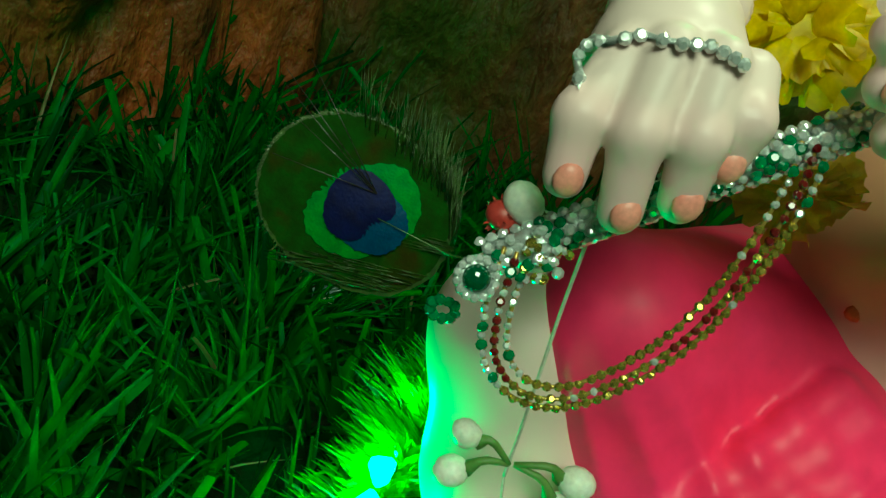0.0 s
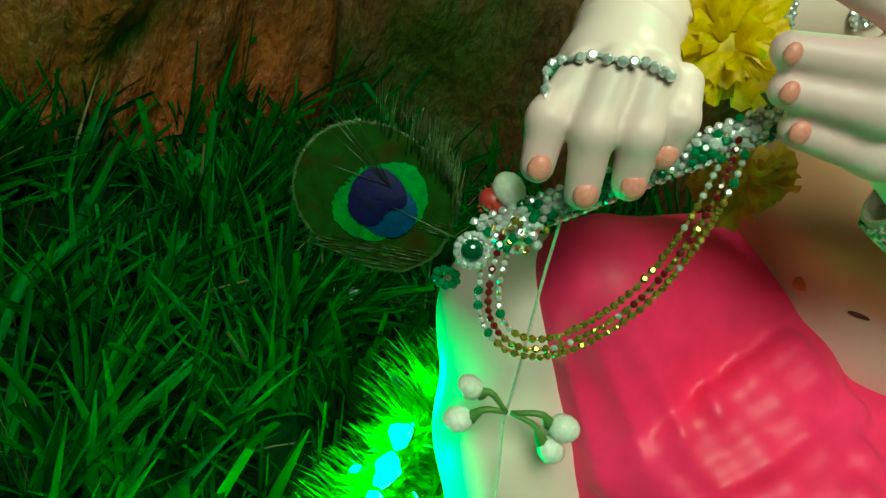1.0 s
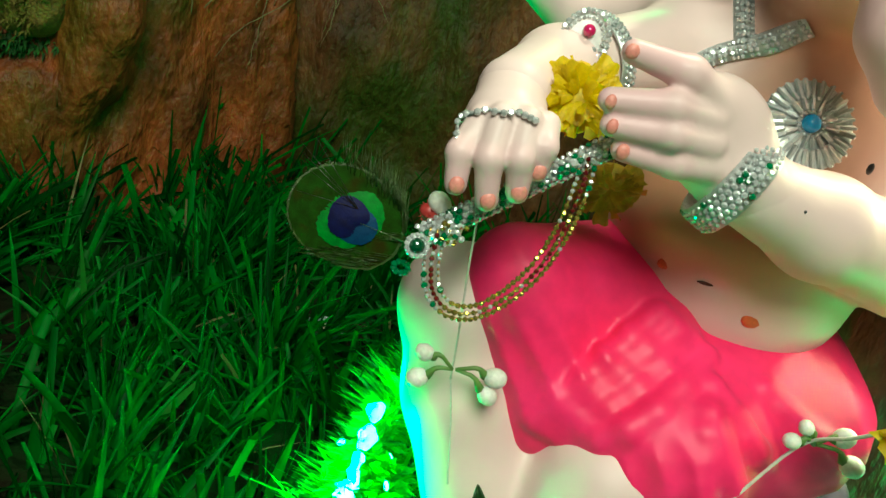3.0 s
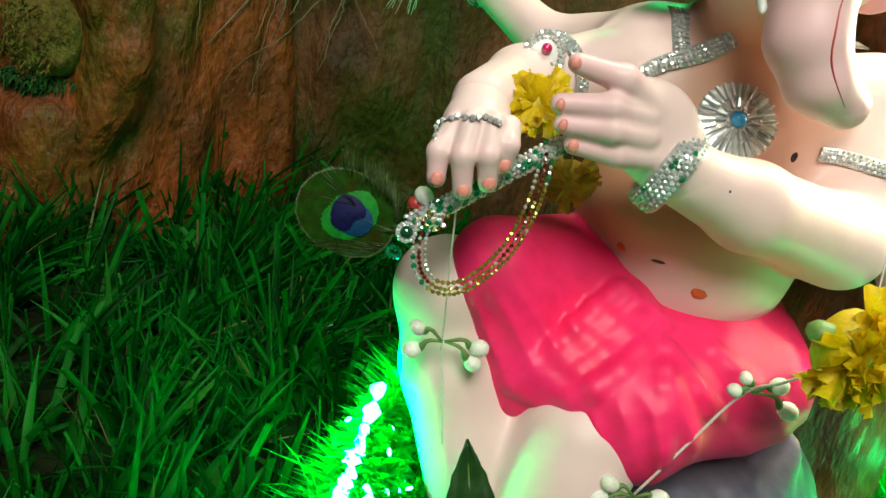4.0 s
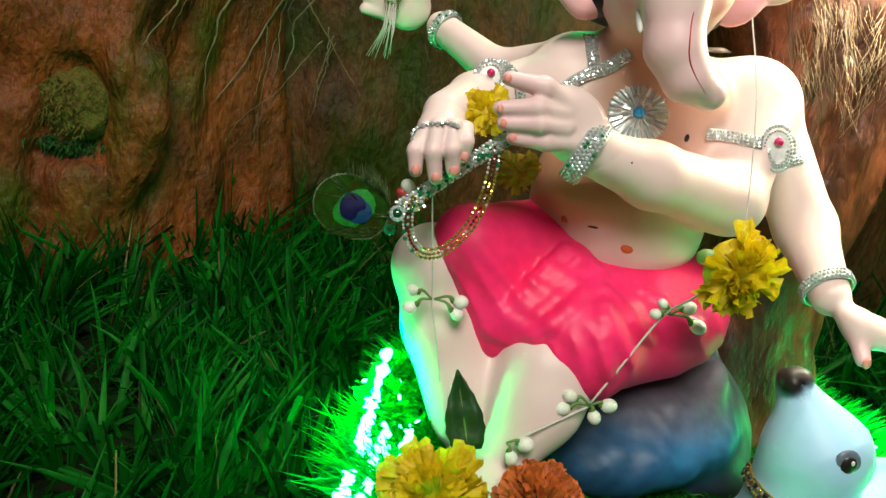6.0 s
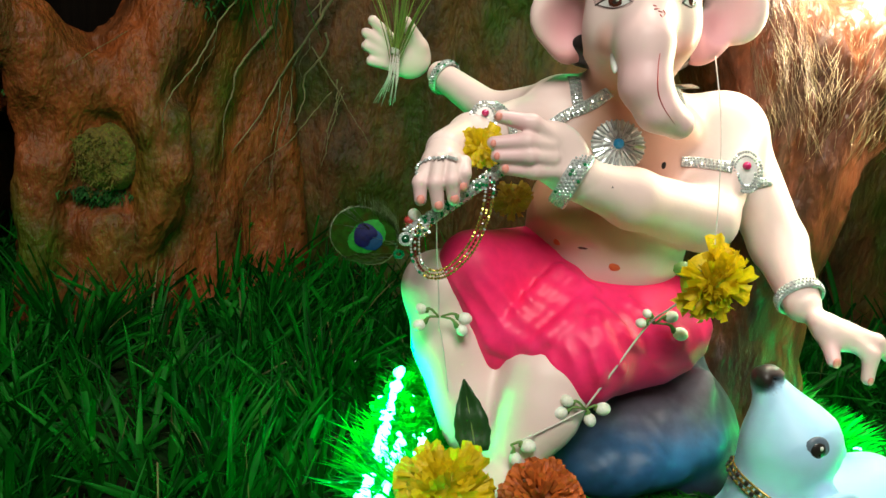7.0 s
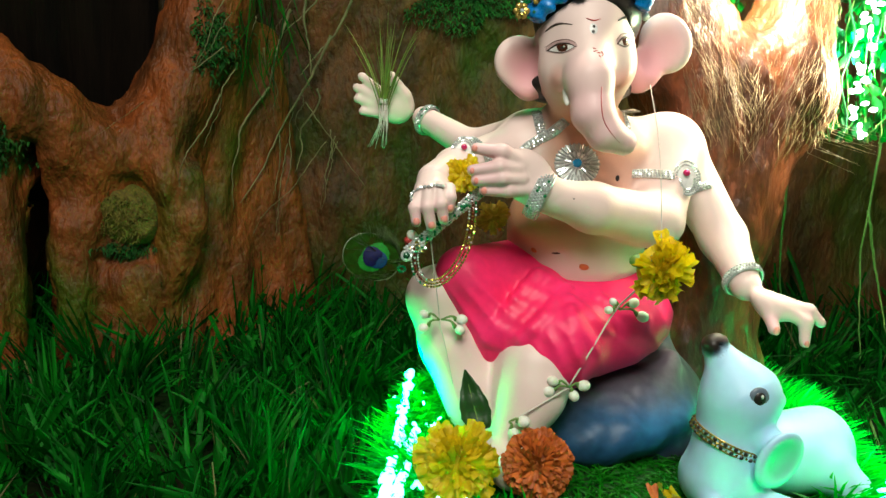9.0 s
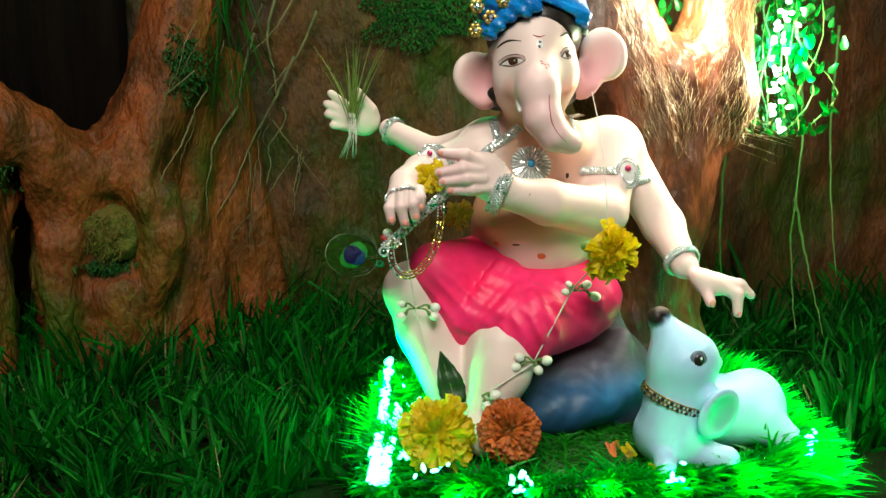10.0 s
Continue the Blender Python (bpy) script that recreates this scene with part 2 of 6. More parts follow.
# ---------------------------------------------------------------- mesh helpers
class Build:
    """Collects faces for one mesh."""

    def __init__(self):
        self.v, self.f, self.m, self.c = [], [], [], []

    def add(self, verts, faces, slot=0):
        k = len(self.v)
        self.v += [tuple(q) for q in verts]
        self.f += [tuple(i + k for i in q) for q in faces]
        self.m += [slot] * len(faces)
        return self

    def tube(self, pts, radii, n=6, slot=0):
        pts = [Vector(q) for q in pts]
        if isinstance(radii, (int, float)):
            radii = [radii] * len(pts)
        verts, faces = [], []
        side = None
        for i, q in enumerate(pts):
            d = (pts[min(i + 1, len(pts) - 1)] - pts[max(i - 1, 0)]).normalized()
            if side is None:
                side = d.orthogonal().normalized()
            side = (side - d * side.dot(d)).normalized()
            up = d.cross(side)
            for j in range(n):
                a = 2 * math.pi * j / n
                verts.append(q + (side * math.cos(a) + up * math.sin(a)) * radii[i])
        for i in range(len(pts) - 1):
            for j in range(n):
                faces.append((i * n + j, i * n + (j + 1) % n, (i + 1) * n + (j + 1) % n, (i + 1) * n + j))
        faces.append(tuple(range(n))[::-1])
        faces.append(tuple(range((len(pts) - 1) * n, len(pts) * n)))
        return self.add(verts, faces, slot)

    def blade(self, base, way, length, width, bend, steps=4, slot=0, flat=None):
        """A curved, tapered leaf blade."""
        base, way = Vector(base), Vector(way).normalized()
        flat = Vector(flat) if flat else Vector((random.uniform(-1, 1), random.uniform(-1, 1), 0.1))
        side = (flat - way * flat.dot(way)).normalized()
        bend = Vector(bend)
        verts, faces = [], []
        for i in range(steps + 1):
            s = i / steps
            q = base + way * length * s + bend * length * s * s
            w = width * (1 - s ** 2.2) * (0.55 + 0.45 * min(1, s * 4)) * 0.5
            if i == steps:
                verts.append(q)
            else:
                verts += [q - side * w, q + side * w]
        for i in range(steps - 1):
            faces.append((2 * i, 2 * i + 1, 2 * i + 3, 2 * i + 2))
        faces.append((2 * steps - 2, 2 * steps - 1, 2 * steps))
        return self.add(verts, faces, slot)

    def ball(self, c, r, n=8, slot=0, m=None):
        c = Vector(c)
        r = Vector((r, r, r)) if isinstance(r, (int, float)) else Vector(r)
        verts, faces = [], []
        rings = max(3, n // 2)
        for i in range(1, rings):
            a = math.pi * i / rings
            for j in range(n):
                b = 2 * math.pi * j / n
                verts.append(Vector((r.x * math.sin(a) * math.cos(b), r.y * math.sin(a) * math.sin(b), r.z * math.cos(a))))
        verts += [Vector((0, 0, r.z)), Vector((0, 0, -r.z))]
        for i in range(rings - 2):
            for j in range(n):
                faces.append((i * n + j, (i + 1) * n + j, (i + 1) * n + (j + 1) % n, i * n + (j + 1) % n))
        t, b = len(verts) - 2, len(verts) - 1
        for j in range(n):
            faces.append((t, j, (j + 1) % n))
            faces.append((b, (rings - 2) * n + (j + 1) % n, (rings - 2) * n + j))
        if m:
            verts = [m @ q for q in verts]
        return self.add([c + q for q in verts], faces, slot)

    def mesh(self, name, mats, smooth=True):
        me = bpy.data.meshes.new(name)
        me.from_pydata(self.v, [], self.f)
        for q in (mats if isinstance(mats, (list, tuple)) else [mats]):
            me.materials.append(q)
        me.polygons.foreach_set("material_index", self.m)
        me.polygons.foreach_set("use_smooth", [smooth] * len(self.f))
        me.update()
        return me


def part(name, build, material, parent=None, label="", smooth=True):
    me = build if isinstance(build, bpy.types.Mesh) else build.mesh(name, material, smooth)
    ob = new(name, me)
    if parent:
        ob.parent = parent
    if label:
        tagged(ob, label)
    return ob


def thing(name, label, category, group="", kind="", at=(0, 0, 0)):
    ob = new(name)
    ob.empty_display_size = 0.01
    ob.matrix_basis = pose(*at)
    return tagged(ob, label, category, group, kind)


def smooth_path(pts, n):
    """Points along a smooth curve through pts."""
    P = [np.array(q, float) for q in pts]
    P = [2 * P[0] - P[1]] + P + [2 * P[-1] - P[-2]]
    seg = len(P) - 3
    res = []
    for i in range(n):
        u = i / (n - 1) * seg
        k = min(int(u), seg - 1)
        u -= k
        a, b, c, d = P[k:k + 4]
        res.append(Vector(0.5 * (2 * b + (c - a) * u + (2 * a - 5 * b + 4 * c - d) * u * u + (3 * b - a - 3 * c + d) * u ** 3)))
    return res


# ---------------------------------------------------------------- smooth solid forms
def cone(a, b, ra, rb, k=0.006, col=(0.8, 0.8, 0.8)):
    return ("c", np.array(a, float), np.array(b, float), ra, rb, k, col)


def egg(c, r, k=0.006, col=(0.8, 0.8, 0.8), turn=(0, 0, 0), cut=False):
    return ("s" if cut else "e", np.array(c, float), np.array(r, float), Euler([radians(q) for q in turn]).to_matrix(), 0, k, col)


class Solid:
    """A field of blended cones and eggs, and the skin of it."""

    def __init__(self, prims, h, wobble=None):
        self.h = h
        lo, hi = np.full(3, 9.0), np.full(3, -9.0)
        boxes = []
        for p in prims:
            if p[0] == "c":
                a = np.minimum(p[1] - p[3], p[2] - p[4])
                b = np.maximum(p[1] + p[3], p[2] + p[4])
            else:
                a, b = p[1] - p[2].max(), p[1] + p[2].max()
            boxes.append((a - p[5] - 3 * h, b + p[5] + 3 * h))
            if p[0] != "s":
                lo, hi = np.minimum(lo, a), np.maximum(hi, b)
        lo, hi = lo - 8 * h, hi + 8 * h
        size = np.ceil((hi - lo) / h).astype(int) + 1
        self.lo = lo
        D = np.full(size, 0.5, np.float32)
        C = np.full((*size, 3), 0.8, np.float32)
        axes = [lo[i] + h * np.arange(size[i]) for i in range(3)]
        for p, (a, b) in zip(prims, boxes):
            i0 = np.clip(((a - lo) / h).astype(int), 0, size - 1)
            i1 = np.clip(((b - lo) / h).astype(int) + 2, 1, size)
            sl = tuple(slice(i0[i], i1[i]) for i in range(3))
            X, Y, Z = np.meshgrid(*[axes[i][sl[i]] for i in range(3)], indexing="ij")
            if p[0] == "c":
                ab = p[2] - p[1]
                t = np.clip(((X - p[1][0]) * ab[0] + (Y - p[1][1]) * ab[1] + (Z - p[1][2]) * ab[2]) / max(ab @ ab, 1e-12), 0, 1)
                d = np.sqrt((X - p[1][0] - t * ab[0]) ** 2 + (Y - p[1][1] - t * ab[1]) ** 2 + (Z - p[1][2] - t * ab[2]) ** 2) - (p[3] + (p[4] - p[3]) * t)
            else:
                R = np.array(p[3])
                x, y, z = X - p[1][0], Y - p[1][1], Z - p[1][2]
                q = [(R[0][i] * x + R[1][i] * y + R[2][i] * z) / p[2][i] for i in range(3)]
                k0 = np.sqrt(q[0] ** 2 + q[1] ** 2 + q[2] ** 2) + 1e-9
                k1 = np.sqrt(sum((q[i] / p[2][i]) ** 2 for i in range(3))) + 1e-9
                d = k0 * (k0 - 1) / k1
            old = D[sl].copy()
            k = p[5]
            if p[0] == "s":
                g = np.maximum(k - np.abs(-d - old), 0) / k
                D[sl] = np.maximum(old, -d) + g * g * k / 4
                w = np.clip(0.5 + 0.5 * (-d - old) / k, 0, 1)[..., None]
            else:
                g = np.maximum(k - np.abs(d - old), 0) / k
                D[sl] = np.minimum(old, d) - g * g * k / 4
                w = np.clip(0.5 + 0.5 * (old - d) / k, 0, 1)[..., None]
            if p[6] is not None:
                C[sl] = C[sl] * (1 - w) + np.array(p[6], np.float32) * w
        if wobble:
            X, Y, Z = np.meshgrid(*axes, indexing="ij")
            D = D + wobble(X, Y, Z).astype(np.float32)
        self.D, self.C = D, C
        self.skin()

    def skin(self):
        D, h = self.D, self.h
        S = D < 0
        n = np.array(D.shape) - 1
        corners = [(i, j, k) for i in (0, 1) for j in (0, 1) for k in (0, 1)]
        count = sum(S[i:n[0] + i, j:n[1] + j, k:n[2] + k].astype(np.int8) for i, j, k in corners)
        cells = np.argwhere((count > 0) & (count < 8))
        vals = np.stack([D[cells[:, 0] + i, cells[:, 1] + j, cells[:, 2] + k] for i, j, k in corners], 1)
        acc, cnt = np.zeros((len(cells), 3)), np.zeros(len(cells))
        for a in range(8):
            for b in range(a + 1, 8):
                pa, pb = np.array(corners[a]), np.array(corners[b])
                if abs(pa - pb).sum() != 1:
                    continue
                va, vb = vals[:, a], vals[:, b]
                on = (va < 0) != (vb < 0)
                t = np.where(on, va / np.where(on, va - vb, 1), 0)
                acc += on[:, None] * (pa + t[:, None] * (pb - pa))
                cnt += on
        self.verts = self.lo + h * (cells + acc / cnt[:, None])
        self.paint = self.C[cells[:, 0], cells[:, 1], cells[:, 2]]
        ids = np.full(n, -1, np.int64)
        ids[cells[:, 0], cells[:, 1], cells[:, 2]] = np.arange(len(cells))
        faces = []
        for ax in range(3):
            u, v = (ax + 1) % 3, (ax + 2) % 3
            s0 = [slice(None)] * 3
            s1 = [slice(None)] * 3
            s0[ax], s1[ax] = slice(0, -1), slice(1, None)
            e = np.argwhere(S[tuple(s0)] != S[tuple(s1)])
            e = e[(e[:, u] > 0) & (e[:, v] > 0) & (e[:, u] < n[u]) & (e[:, v] < n[v])]
            inside = S[e[:, 0], e[:, 1], e[:, 2]]
            du, dv = np.eye(3, dtype=int)[u], np.eye(3, dtype=int)[v]
            q = [ids[tuple((e - o).T)] for o in (du + dv, dv, 0 * du, du)]
            f = np.stack(q, 1)
            f[~inside] = f[~inside][:, ::-1]
            faces.append(f)
        self.faces = np.concatenate(faces)
        self.faces = self.faces[(self.faces >= 0).all(1)]

    def near(self, x, z, after=-9.0, other=0.2):
        """The y of the skin first met from the front at x, z, past the depth after."""
        fx, fz = (x - self.lo[0]) / self.h, (z - self.lo[2]) / self.h
        i, k = int(fx), int(fz)
        if not (0 <= i < self.D.shape[0] - 1 and 0 <= k < self.D.shape[2] - 1):
            return other
        u, w = fx - i, fz - k
        D = self.D
        line = (D[i, :, k] * (1 - u) + D[i + 1, :, k] * u) * (1 - w) + (D[i, :, k + 1] * (1 - u) + D[i + 1, :, k + 1] * u) * w
        j0 = max(1, int((after - self.lo[1]) / self.h))
        hit = j0 + int(np.argmax(line[j0:] < 0))
        if line[hit] >= 0:
            return other
        a, b = line[hit - 1], line[hit]
        return self.lo[1] + self.h * (hit - 1 + (a / (a - b) if a > 0 else 0))


def solid_object(name, solids, mats, extra=None):
    """One mesh out of several solids, each with its material slot, and further small forms."""
    V, F, M, P = [], [], [], []
    k = 0
    for s, slot in solids:
        V.append(s.verts)
        F += (s.faces + k).tolist()
        M += [slot] * len(s.faces)
        P.append(s.paint)
        k += len(s.verts)
    V = np.concatenate(V).tolist()
    P = np.concatenate(P)
    if extra:
        V += extra.v
        F += [tuple(i + k for i in q) for q in extra.f]
        M += extra.m
        P = np.concatenate([P, np.full((len(extra.v), 3), 0.8)])
    me = bpy.data.meshes.new(name)
    me.from_pydata(V, [], F)
    for q in mats:
        me.materials.append(q)
    me.polygons.foreach_set("material_index", M)
    me.polygons.foreach_set("use_smooth", [True] * len(F))
    at = me.attributes.new("paint", "FLOAT_COLOR", "POINT")
    at.data.foreach_set("color", np.concatenate([P, np.ones((len(P), 1))], 1).ravel())
    me.update()
    return new(name, me)


def waves(X, Y, Z, s, amp, seed=0.0):
    """Cheap uneven relief."""
    return amp * (np.sin(X * s + 1.7 * np.sin(Z * s * 0.63 + seed)) * np.sin(Y * s * 0.9 + seed + 1.3 * np.sin(X * s * 0.5)) +
                  0.5 * np.sin(Z * s * 1.9 + 2 * np.sin(X * s * 1.3 + seed)) * np.sin(Y * s * 2.1 + X * s * 1.7))


# ---------------------------------------------------------------- setting
def sheet(name, x0, x1, y0, y1, nx, ny, height, material, label, thick=0.03, kind="structure"):
    """A gently uneven slab: height(x, y) gives its top."""
    b = Build()
    verts, faces = [], []
    for j in range(ny + 1):
        for i in range(nx + 1):
            x, y = x0 + (x1 - x0) * i / nx, y0 + (y1 - y0) * j / ny
            verts.append((x, y, height(x, y)))
    w = nx + 1
    for j in range(ny):
        for i in range(nx):
            faces.append((j * w + i, j * w + i + 1, (j + 1) * w + i + 1, (j + 1) * w + i))
    b.add(verts, faces)
    ob = part(name, b, material)
    s = ob.modifiers.new("thickness", "SOLIDIFY")
    s.thickness, s.offset = thick, -1
    return tagged(ob, label, name.split("_")[0], kind=kind)


def lump(x, y, s, seed=0.0):
    return noise.noise((x * s, y * s, seed))


sheet("ground", -1.5, 1.5, -1.4, 0.75, 110, 80, lambda x, y: 0.006 * lump(x, y, 18) + 0.008 * lump(x, y, 6, 2), SOIL, "dark damp soil under the grass")

wall = Build()
verts, faces = [], []
WX, WZ = 300, 210
for j in range(WZ + 1):
    for i in range(WX + 1):
        x, z = -1.5 + 3.0 * i / WX, -0.05 + 2.10 * j / WZ
        y = 0.69 + 0.016 * lump(x, z, 7, 3) + 0.009 * lump(x * 1.6, z * 0.6, 26, 5) + 0.005 * lump(x * 1.3, z * 0.8, 62, 8)
        verts.append((x, y, z))
for j in range(WZ):
    for i in range(WX):
        k = j * (WX + 1) + i
        faces.append((k, k + 1, k + WX + 2, k + WX + 1))
wall.add(verts, faces)
wall_back = tagged(part("wall_back", wall, WALLM), "rough backdrop wall painted dark brown with olive patches", "wall", kind="structure")
s = wall_back.modifiers.new("thickness", "SOLIDIFY")
s.thickness, s.offset = 0.05, -1


def box(name, x0, x1, y0, y1, z0, z1, material, label, category="wall"):
    b = Build()
    b.add([(x, y, z) for x in (x0, x1) for y in (y0, y1) for z in (z0, z1)],
          [(0, 1, 3, 2), (4, 6, 7, 5), (0, 4, 5, 1), (2, 3, 7, 6), (0, 2, 6, 4), (1, 5, 7, 3)])
    return tagged(part(name, b, material, smooth=False), label, category, kind="structure")


box("wall_left", -1.55, -1.5, -1.4, 0.75, -0.05, 2.05, ROOMW, "plain plastered side wall of the room")
box("wall_right", 1.5, 1.55, -1.4, 0.75, -0.05, 2.05, ROOMW, "plain plastered side wall of the room")
box("wall_front", -1.55, 1.55, -1.45, -1.4, -0.05, 2.05, ROOMW, "plain plastered wall of the room")
box("ceiling", -1.55, 1.55, -1.45, 0.8, 2.05, 2.1, ROOMW, "plain plastered ceiling of the room", "ceiling")


# ---------------------------------------------------------------- left tree, stump
def rough(a, s, seed):
    return lambda X, Y, Z: waves(X, Y, Z * 0.4, s, a, seed) + waves(X, Y, Z * 0.5, s * 2.7, a * 0.45, seed + 2) + waves(X, Y, Z * 0.7, s * 6.1, a * 0.22, seed + 4)


tree = Solid([
    cone((-0.30, 0.60, -0.03), (-0.315, 0.580, 0.20), 0.095, 0.058, 0.04),
    cone((-0.318, 0.555, 0.215), (-0.375, 0.50, 0.280), 0.050, 0.042, 0.015),
    cone((-0.375, 0.50, 0.280), (-0.52, 0.47, 0.40), 0.042, 0.040, 0.02),
    cone((-0.295, 0.565, 0.215), (-0.222, 0.585, 0.36), 0.048, 0.038, 0.015),
    cone((-0.222, 0.585, 0.36), (-0.205, 0.59, 0.40), 0.038, 0.038, 0.02),
    cone((-0.225, 0.585, 0.37), (-0.17, 0.61, 0.55), 0.040, 0.036, 0.02),
    cone((-0.17, 0.61, 0.55), (-0.15, 0.62, 0.80), 0.036, 0.034, 0.02),
    egg((-0.295, 0.57, 0.155), (0.062, 0.045, 0.085), 0.03),
    cone((-0.40, 0.49, -0.03), (-0.415, 0.50, 0.27), 0.046, 0.036, 0.03),
    cone((-0.205, 0.64, -0.02), (-0.215, 0.615, 0.34), 0.062, 0.030, 0.04),
    cone((-0.14, 0.68, -0.02), (-0.17, 0.66, 0.36), 0.055, 0.030, 0.04),
    cone((-0.26, 0.55, 0.0), (-0.285, 0.535, 0.10), 0.03, 0.03, 0.03),
    cone((-0.335, 0.520, 0.255), (-0.270, 0.520, 0.225), 0.016, 0.012, 0.015),
    cone((-0.270, 0.520, 0.225), (-0.225, 0.555, 0.300), 0.012, 0.014, 0.015),
    cone((-0.335, 0.505, 0.16), (-0.345, 0.52, 0.02), 0.018, 0.026, 0.02),
    *[cone((-0.284 + 0.058 * math.cos(0.63 * k), 0.536 - 0.006 * math.sin(0.63 * k), 0.165 + 0.070 * math.sin(0.63 * k)),
           (-0.284 + 0.058 * math.cos(0.63 * k + 0.63), 0.536 - 0.006 * math.sin(0.63 * k + 0.63), 0.165 + 0.070 * math.sin(0.63 * k + 0.63)), 0.021, 0.021, 0.016) for k in range(10)],
    cone((-0.250, 0.530, 0.235), (-0.205, 0.565, 0.360), 0.016, 0.013, 0.014),
    cone((-0.330, 0.512, 0.270), (-0.288, 0.520, 0.238), 0.017, 0.014, 0.012),
    cone((-0.288, 0.520, 0.238), (-0.235, 0.545, 0.30), 0.014, 0.012, 0.012),
    egg((-0.282, 0.506, 0.127), (0.034, 0.018, 0.010), 0.010, cut=True),
    egg((-0.362, 0.505, 0.12), (0.012, 0.05, 0.14), 0.015, cut=True),
], 0.0045, rough(0.0065, 38, 0.0))
forked_tree = thing("tree", "rust-brown moulded tree with forked limbs and moss patches", "tree", at=(-0.30, 0.58, 0.0))
trunk = solid_object("trunk", [(tree, 0)], [BARK])
trunk.parent = forked_tree
trunk.matrix_parent_inverse = forked_tree.matrix_basis.inverted()

stump = Solid([
    cone((0.250, 0.305, -0.03), (0.249, 0.292, 0.215), 0.060, 0.032, 0.04),
    cone((0.249, 0.292, 0.20), (0.205, 0.290, 0.33), 0.034, 0.036, 0.03),
    cone((0.205, 0.290, 0.33), (0.185, 0.300, 0.50), 0.036, 0.032, 0.03),
    cone((0.252, 0.292, 0.21), (0.290, 0.288, 0.31), 0.032, 0.036, 0.03),
    cone((0.290, 0.288, 0.31), (0.315, 0.300, 0.50), 0.032, 0.030, 0.03),
    egg((0.245, 0.290, 0.285), (0.048, 0.034, 0.060), 0.03),
    cone((0.22, 0.29, -0.02), (0.232, 0.285, 0.16), 0.032, 0.016, 0.03),
], 0.0038, rough(0.0042, 60, 1.0))
tagged(solid_object("tree_stump", [(stump, 0)], [STUMPM]), "reddish brown forked tree stump standing behind the statue", "stump")

# near-black sheet added in place of the dark opening behind the limbs
curtain = Build()
verts, faces = [], []
for j in range(2):
    for i in range(61):
        x = -1.0 + 0.72 * i / 60
        verts.append((x, 0.655 + 0.006 * math.sin(x * 40) + 0.003 * math.sin(x * 111), 0.17 + 1.2 * j))
for i in range(60):
    faces.append((i, i + 1, i + 62, i + 61))
curtain.add(verts, faces)
ob = tagged(part("dark_curtain", curtain, DARK), "near-black rippled sheet in place of the dark opening behind the tree", "curtain")
s = ob.modifiers.new("thickness", "SOLIDIFY")
s.thickness = 0.004


# ---------------------------------------------------------------- turf mat on its low mound
CX, CY, RX, RY = 0.151, 0.232, 0.156, 0.156


def rim(a, grow=1.0):
    """A point on the mat's rounded outline."""
    c, s = math.cos(a), math.sin(a)
    k = (abs(c) ** 4 + abs(s) ** 4) ** -0.25
    y = CY + RY * k * s * grow
    return CX + RX * k * c * grow + 0.12 * (y - 0.2), y


def inside(x, y):
    u, v = (x - 0.12 * (y - 0.2) - CX) / RX, (y - CY) / RY
    return (u ** 4 + v ** 4) ** 0.25


def mound_top(x, y):
    return 0.043 + 0.002 * lump(x, y, 30, 7)


mound = Build()
verts, faces = [], []
rings = [(0.0, 0), (0.35, 0), (0.7, 0), (0.9, 0.0), (0.97, 0.004), (1.0, 0.012), (1.02, 0.045)]
NA = 72
for g, drop in rings:
    for i in range(NA):
        x, y = rim(2 * math.pi * i / NA, max(g, 0.01))
        verts.append((x, y, mound_top(x, y) - drop))
for r in range(len(rings) - 1):
    for i in range(NA):
        faces.append((r * NA + i, r * NA + (i + 1) % NA, (r + 1) * NA + (i + 1) % NA, (r + 1) * NA + i))
faces.append(tuple(range(NA)))
mound.add(verts, faces)
tagged(part("mat_base", mound, MATBASE), "low raised base under the artificial turf", "platform", kind="structure")

turf = Build()
for i in range(15000):
    x, y = random.uniform(-0.08, 0.36), random.uniform(0.06, 0.40)
    if inside(x, y) > 0.98:
        continue
    a = random.uniform(0, 6.3)
    turf.blade((x, y, mound_top(x, y) - 0.001), (math.cos(a) * 0.8, math.sin(a) * 0.8, 1), random.uniform(0.008, 0.018), 0.0016,
               (math.cos(a) * 0.6, math.sin(a) * 0.6, -0.35), 3)
tagged(part("turf", turf, TURF), "short bright green artificial turf covering the base", "turf", kind="stuff")

fringe = Build()
for i in range(11500):
    a = random.uniform(0, 2 * math.pi)
    g = random.gauss(0.985, 0.050)
    x, y = rim(a, g)
    ox, oy = math.cos(a), math.sin(a)
    if random.random() < 0.35:
        ox, oy = random.uniform(-1, 1), random.uniform(-1, 1)
    tall = 0.8 + 0.7 * lump(x, y, 25, 11) + (0.90 if x > 0.25 and y > 0.09 else 0.30 if x < 0.05 and y > 0.12 else 0.15)
    z = 0.043 - max(0, g - 0.97) * 0.35
    fringe.blade((x, y, z), (ox * 0.8, oy * 0.8, random.uniform(0.3, 1.5)), random.uniform(0.012, 0.027) * max(0.4, tall), 0.0026,
                 (ox * 0.2, oy * 0.2, -0.25), 3)
for i in range(1500):
    x, y = random.gauss(0.006, 0.010), random.gauss(0.172, 0.026)
    if y < 0.135:
        continue
    fringe.blade((x, y, 0.044), (random.gauss(-0.25, 0.35), random.gauss(-0.2, 0.35), 1.0), random.uniform(0.018, 0.044), 0.0026,
                 (random.gauss(-0.2, 0.2), random.gauss(-0.2, 0.2), -0.1), 3)
